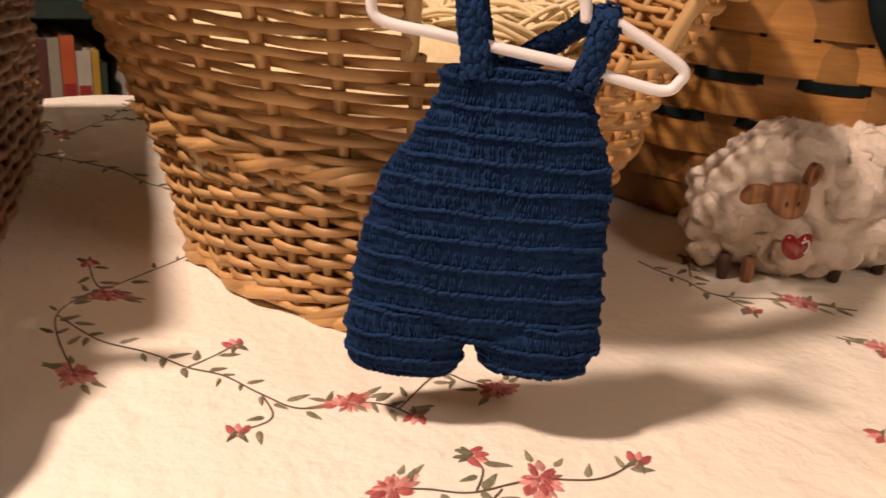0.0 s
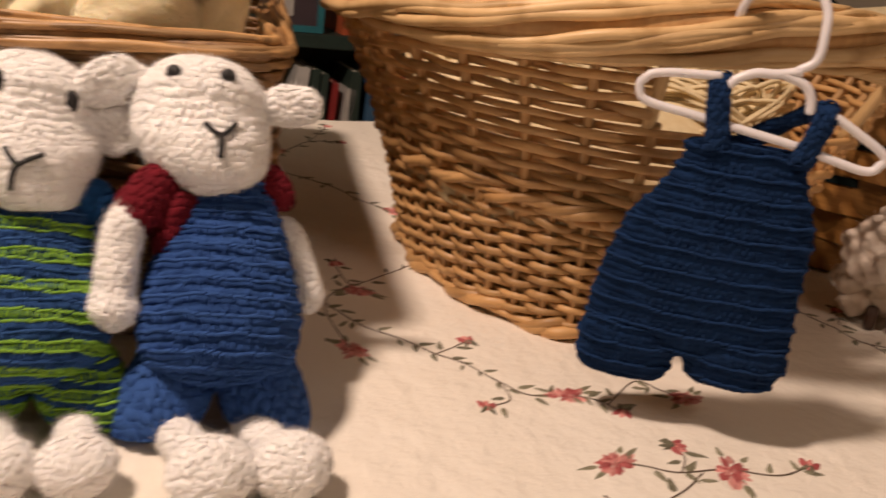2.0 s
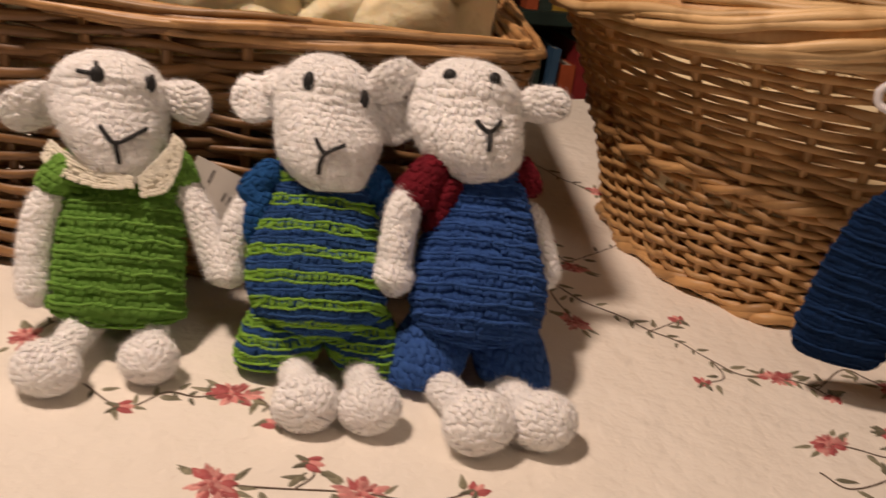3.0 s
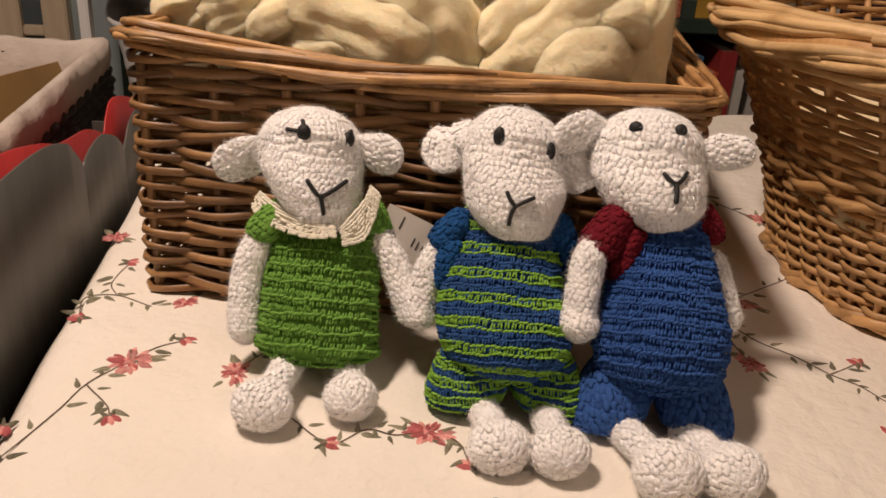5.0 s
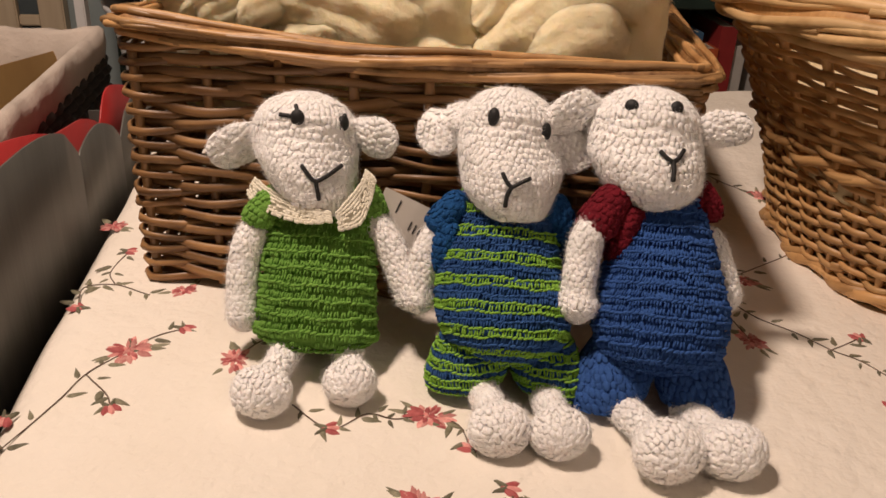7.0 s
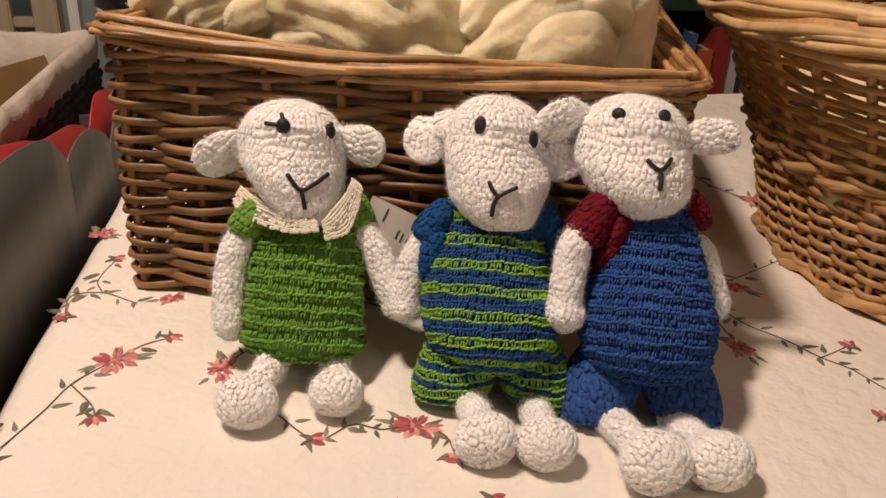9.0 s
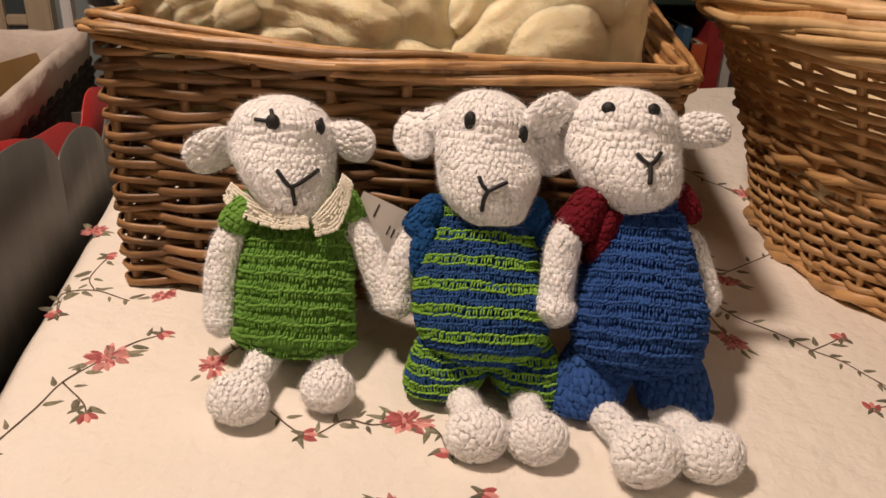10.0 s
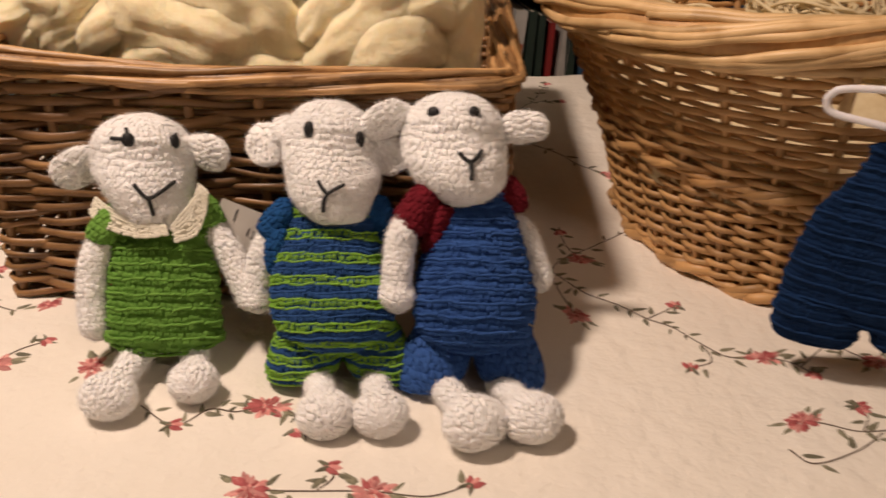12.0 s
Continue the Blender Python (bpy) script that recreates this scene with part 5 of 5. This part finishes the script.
def scalloped_tub():
    tub = thing("metal_tub", "grey metal tub with a red painted scalloped rim", "tub")
    bottom = -0.50

    def panel(name, u, mat, edge):
        v, z = smooth_line(edge, 160).T
        p0 = np.array([bed_point(u, a, bottom) for a in v])
        p1 = np.array([bed_point(u, a, b) for a, b in zip(v, z)])
        g = Geo()
        g.grid(np.array([p0 * (1 - t) + p1 * t for t in np.linspace(0, 1, 8)]), False)
        ob = part(name, g, mat, tub)
        ob.modifiers.new("thick", "SOLIDIFY").thickness = 0.0022

    panel("side_panel", -0.515, M_GALV, ((-.20, .06), (.10, .085), (.30, .11), (.471, .122), (.56, .121), (.632, .114), (.686, .100), (.706, .086), (.724, .070), (.731, .062), (.740, .066), (.775, .071), (.815, .068), (.862, .050), (.884, .034), (.892, .026), (.902, .031), (.931, .046), (.975, .050), (1.03, .035), (1.08, .0)))
    panel("red_lip", -0.537, M_REDPAINT, ((-.20, .07), (.10, .10), (.30, .118), (.528, .124), (.602, .119), (.687, .099), (.735, .083), (.775, .076), (.832, .067), (.875, .052), (.898, .042), (.915, .056), (.94, .068), (.979, .064), (1.05, .042), (1.08, .02)))
    for name, lo, hi in (("end_panel", (-0.60, 1.08, bottom), (-0.516, 1.083, 0.0)), ("end_panel", (-0.60, -0.20, bottom), (-0.516, -0.197, 0.04)), ("back_panel", (-0.603, -0.20, bottom), (-0.60, 1.08, -0.12)), ("bottom", (-0.60, -0.19, bottom), (-0.518, 1.07, bottom + 0.004))):
        g = Geo()
        g.box(lo, hi, 0, BED)
        part(name, g, M_GALV, tub, smooth=False)


scalloped_tub()


def lined_basket():
    """A dark woven tray basket with a grey linen liner folded over its rim."""
    tray = thing("lined_basket", "dark woven basket with grey linen liner holding envelopes", "basket")
    u1, u0, v0, v1, top, bottom = -0.628, -1.10, 0.842, 1.306, 0.056, -0.12
    for name, lo, hi in (("wall", (u1 - 0.020, v0, bottom), (u1 - 0.006, v1, top - 0.01)), ("wall", (u0, v1 - 0.014, bottom), (u1 - 0.006, v1, top - 0.01)), ("wall", (u0, v0, bottom), (u1 - 0.006, v0 + 0.014, top - 0.01)), ("wall", (u0, v0, bottom), (u0 + 0.014, v1, top - 0.01)), ("base", (u0, v0, bottom), (u1 - 0.006, v1, bottom + 0.01))):
        g = Geo()
        g.box(lo, hi, 0, BED, 0.003)
        part(name, g, M_SEAGRASS, tray, smooth=False)
    for j in range(9):
        z = bottom + 0.012 + j * 0.015
        line = [bed_point(u, v, z) for u, v in ((u0, v0 - 0.004), (u1 - 0.002, v0 - 0.004), (u1 - 0.002, v1 + 0.004), (u0, v1 + 0.004))]
        pts = np.concatenate([np.linspace(line[k], line[k + 1], 40) for k in range(3)])
        pts = pts + np.stack([0.003 * np.sin(np.arange(120) * 1.9 + j * 3.1)] * 3, 1) * np.array((1, 1, 0.3))
        g = Geo()
        g.tube(pts, 0.0075, 6)
        part("braid", g, M_SEAGRASS, tray)
    prof = ((-0.012, -0.045), (0.003, -0.042), (0.006, -0.014), (0.003, 0.004), (-0.006, 0.007), (-0.015, 0.000), (-0.018, -0.040), (-0.022, -0.110))
    corners = np.array(((u0, v0), (u1, v0), (u1, v1), (u0, v1)))
    dirs = np.array(((-1, -1), (1, -1), (1, 1), (-1, 1)))
    rows = []
    for o, dz in prof:
        ring = []
        for k in range(4):
            a, b = corners[k] + dirs[k] * o, corners[(k + 1) % 4] + dirs[(k + 1) % 4] * o
            for t in np.linspace(0, 1, 24, endpoint=False):
                q = a + (b - a) * t
                w = 0.007 * noise.noise(Vector((q[0] * 22, q[1] * 22, dz * 30)))
                ring.append(bed_point(q[0] + w, q[1] + w, top + dz + w))
        rows.append(ring)
    g = Geo()
    g.grid(rows, True)
    floor_ring = np.array(rows[-1])
    g.grid(np.array([floor_ring, np.repeat(floor_ring.mean(0)[None], len(floor_ring), 0)]), True)
    part("liner", g, M_LINEN, tray, "grey linen liner folded over the rim")
    # envelopes
    for (u, v, z), (w, hgt), rot in (((-0.698, 1.185, -0.012), (0.25, 0.11), (-16, 6, 81.5)), ((-0.735, 1.075, -0.022), (0.24, 0.12), (-14, 0, 78)), ((-0.80, 0.96, -0.030), (0.30, 0.10), (30, 2, 10))):
        m = BED @ Matrix.Translation((u, v, z)) @ Euler([radians(a) for a in rot]).to_matrix().to_4x4()
        g = Geo()
        g.box((-w / 2, -0.0015, -hgt / 2), (w / 2, 0.0015, hgt / 2), 0, m, 0.0007)
        tagged(part("envelope", g, M_PAPER, smooth=False), "brown kraft paper envelope standing in the lined basket", "envelope", "envelopes in the lined basket")


lined_basket()


def stand_under():
    g = Geo()
    g.box((-1.10, 0.84, FLOOR_Z), (-0.630, 1.31, -0.121), 0, BED, 0.006)
    tagged(part("storage_box", g, M_SEAGRASS, smooth=False), "dark box that carries the lined basket", "box")


stand_under()


def white_shelf():
    shelf = thing("white_shelf", "white painted shelf unit against the wall", "shelf")
    for name, lo, hi in (("post", (-0.858, 2.00, FLOOR_Z), (-0.835, 2.04, 0.9)), ("post", (-0.30, 2.02, FLOOR_Z), (-0.265, 2.06, 0.9)), ("board", (-0.835, 2.00, 0.008), (-0.30, 2.40, 0.032)), ("board", (-0.835, 2.02, 0.40), (-0.30, 2.40, 0.42)), ("board", (-0.835, 2.02, -0.50), (-0.30, 2.40, -0.48)), ("back", (-0.87, 2.40, FLOOR_Z), (-0.265, 2.41, 0.9))):
        g = Geo()
        g.box(lo, hi, 0, BED, 0.003)
        part(name, g, M_WHITEPAINT if name != "back" else M_SHELF, shelf, smooth=False)
    # openwork front edge of the shelf board
    for k in range(22):
        g = Geo()
        g.box((-0.830 + k * 0.0245, 2.004, 0.033), (-0.815 + k * 0.0245, 2.012, 0.070), 0, BED, 0.002)
        part("lattice_piece", g, M_WHITEPAINT, shelf, smooth=False)


white_shelf()


def white_bin():
    bin_ob = thing("plastic_bin", "white dimpled plastic bin with a curved lip", "bin")
    cu, cv, z0 = -0.605, 2.19, -0.479
    rows = []
    n = 72
    for t in np.linspace(0, 1, 36):
        row = []
        for k in range(n):
            a = 2 * math.pi * k / n
            sq = (abs(math.cos(a)) ** 5 + abs(math.sin(a)) ** 5) ** -0.2
            w = 0.145 + 0.055 * t ** 1.3
            top = 0.425 + 0.050 * abs(math.cos(a)) ** 6
            dim = 0.0022 * math.cos(k * 1.047 * 2) * math.cos(t * 36 * math.pi / 2) * (t < 0.92)
            lip = 0.012 if t > 0.97 else 0.0
            r = (w + dim + lip) * sq
            row.append(bed_point(cu + r * math.cos(a), cv + r * 0.8 * math.sin(a), z0 + top * t))
        rows.append(row)
    g = Geo()
    g.grid(rows, True)
    ring = np.array(rows[0])
    g.grid(np.array([np.repeat(ring.mean(0)[None], n, 0), ring]), True)
    shell = part("shell", g, M_WHITEPAINT, bin_ob)
    shell.modifiers.new("thick", "SOLIDIFY").thickness = -0.006
    g = Geo()
    tv, tf = ORB
    g.add(wobble(tv * np.array((0.13, 0.11, 0.10)), 18, 0.02, 7) + np.array(bed_point(cu, cv, z0 + 0.27)), tf)
    tagged(part("dark_bundle", g, M_BROWNBIT), "dark cloth bundle lying in the white bin", "cloth")


white_bin()


def door():
    for name, lo, hi, mat in (("door_frame", (-1.185, 2.40, FLOOR_Z), (-1.122, 2.45, 1.5), M_DOOR), ("door_frame", (-1.065, 2.40, FLOOR_Z), (-0.999, 2.45, 1.5), M_DOOR), ("door_panel", (-1.122, 2.42, FLOOR_Z), (-1.065, 2.44, 1.5), M_GLASS), ("door_rail", (-1.122, 2.41, -0.17), (-1.065, 2.44, -0.14), M_DOOR)):
        slab(name, lo, hi, mat, 0.004, label="beige wooden door frame with dark glass", category="door")


door()


def bookcase():
    case = thing("bookcase", "dark green bookcase full of books and boxes", "bookcase")
    f, b = 1.86, 2.14
    for name, lo, hi in (("side", (-0.02, f, FLOOR_Z), (0.015, b, 1.3)), ("side", (1.48, f, FLOOR_Z), (1.515, b, 1.3)), ("shelf_board", (0.015, f, 0.008), (1.48, b, 0.041)), ("shelf_board", (0.015, f, -0.305), (1.48, b, -0.280)), ("shelf_board", (0.015, f, 0.40), (1.48, b, 0.43)), ("shelf_board", (0.015, f, 0.74), (1.48, b, 0.77)), ("back", (0.0, b, FLOOR_Z), (1.5, b + 0.01, 1.3))):
        g = Geo()
        g.box(lo, hi, 0, BED, 0.003)
        part(name, g, M_SHELF, case, smooth=False)
    rnd = random.Random(12)
    tones = ((0.10, 0.035, 0.03), (0.06, 0.04, 0.05), (0.30, 0.27, 0.22), (0.48, 0.10, 0.035), (0.45, 0.42, 0.36), (0.46, 0.28, 0.04), (0.55, 0.53, 0.50), (0.03, 0.05, 0.04), (0.30, 0.03, 0.03), (0.05, 0.12, 0.22), (0.50, 0.47, 0.44), (0.02, 0.16, 0.20))
    mats = [material("book_cover", t, tuple(c * 0.8 for c in t), rough=0.5, scale=30, bump=0.1) for t in tones]
    pages = material("book_pages", (0.62, 0.56, 0.45), rough=0.85, scale=200, stretch=(20, 1, 1), bump=0.2)

    def book(u, w, h, d, lean, cover, stripe, shelf_z, back=0.0):
        ob = thing("book", "upright book with a worn coloured spine", "book", "books on the bookcase")
        m = BED @ Matrix.Translation((u, f + 0.012 + back, shelf_z)) @ Matrix.Rotation(lean, 4, "Y")
        g = Geo()
        g.box((0, 0, 0), (0.003, d, h), 0, m)
        g.box((w - 0.003, 0, 0), (w, d, h), 0, m)
        g.box((0.003, 0, 0), (w - 0.003, 0.003, h), 0, m)
        part("cover", g, mats[cover], ob, smooth=False)
        g = Geo()
        g.box((0.003, 0.004, 0.003), (w - 0.003, d - 0.004, h - 0.003), 0, m)
        part("pages", g, pages, ob, smooth=False)
        if stripe is not None:
            z0, z1, tone = stripe
            g = Geo()
            g.box((0.002, -0.0008, z0), (w - 0.002, -0.0002, z1), 0, m)
            part("spine_label", g, mats[tone], ob, smooth=False)

    known = [(1, .026, .25, 0, None), (0, .030, .25, 0, None), (2, .022, .25, 0, None), (3, .026, .255, 0, (.09, .16, 8)), (4, .028, .225, 0, (.09, .155, 8)), (5, .014, .225, 0, None), (7, .012, .20, 0, None), (6, .030, .245, .10, (.10, .165, 3)), (7, .020, .24, .06, None), (7, .016, .23, .04, None), (8, .013, .21, .05, None), (10, .022, .20, .08, None), (7, .024, .24, .0, None), (9, .020, .235, .06, None)]
    u = 0.030
    while u < 0.17:
        w = rnd.uniform(0.016, 0.036)
        book(u, w, rnd.uniform(0.20, 0.27), 0.17, 0, rnd.randrange(12), None, -0.280, rnd.uniform(0, 0.03))
        u += w + 0.002
    for tone, w, h, lean, stripe in known:
        u += lean * h * 0.9
        book(u, w, h, 0.17, lean, tone, stripe, -0.280)
        u += w + 0.002
    for shelf_z, u, room in ((-0.280, u + 0.02, 0.27), (0.041, 0.50, 0.30), (0.43, 0.03, 0.28)):
        while u < 1.44:
            w, h = rnd.uniform(0.016, 0.042), rnd.uniform(0.19, room - 0.02)
            lean = rnd.choice((0, 0, 0, 0.05, 0.10))
            stripe = (0.04, rnd.uniform(0.07, 0.10), rnd.randrange(12)) if rnd.random() < 0.6 else None
            u += lean * h * 0.9
            book(u, w, h, rnd.uniform(0.14, 0.20), lean, rnd.randrange(12), stripe, shelf_z, rnd.uniform(0, 0.03))
            u += w + 0.002
    frame_box = thing("picture_box", "teal framed picture box standing on the bookcase shelf", "box")
    for name, lo, hi, tone in (("frame_bar", (.305, f + .01, .042), (.450, f + .03, .056), 11), ("frame_bar", (.305, f + .01, .056), (.319, f + .03, .20), 11), ("frame_bar", (.436, f + .01, .056), (.450, f + .03, .20), 11), ("frame_bar", (.305, f + .01, .20), (.450, f + .03, .214), 11), ("picture", (.319, f + .02, .056), (.436, f + .028, .20), 1), ("picture_shape", (.34, f + .017, .075), (.38, f + .0198, .13), 10)):
        g = Geo()
        g.box(lo, hi, 0, BED)
        part(name, g, mats[tone], frame_box, smooth=False)


bookcase()


# Unseen fixtures: one over the main lamp, one made up for the fill.
def unseen_fixtures():
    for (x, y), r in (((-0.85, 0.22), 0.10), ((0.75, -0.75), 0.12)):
        light = thing("unseen_fixture", "unseen ceiling fixture added around a lamp", "lamp")
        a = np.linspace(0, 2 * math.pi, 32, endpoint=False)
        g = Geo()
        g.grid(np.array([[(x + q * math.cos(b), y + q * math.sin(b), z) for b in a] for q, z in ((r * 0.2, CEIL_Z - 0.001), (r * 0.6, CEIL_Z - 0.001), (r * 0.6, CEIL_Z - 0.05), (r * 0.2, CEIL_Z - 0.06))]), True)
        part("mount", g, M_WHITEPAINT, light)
        # cord and shade are added only to house the fill lamp
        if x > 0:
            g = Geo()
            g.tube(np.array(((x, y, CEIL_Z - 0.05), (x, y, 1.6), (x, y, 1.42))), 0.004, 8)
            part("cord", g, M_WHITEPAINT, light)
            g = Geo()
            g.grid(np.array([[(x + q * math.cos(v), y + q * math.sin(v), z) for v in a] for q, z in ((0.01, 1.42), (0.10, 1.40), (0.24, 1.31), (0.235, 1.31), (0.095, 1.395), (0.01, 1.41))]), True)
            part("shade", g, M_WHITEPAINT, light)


unseen_fixtures()
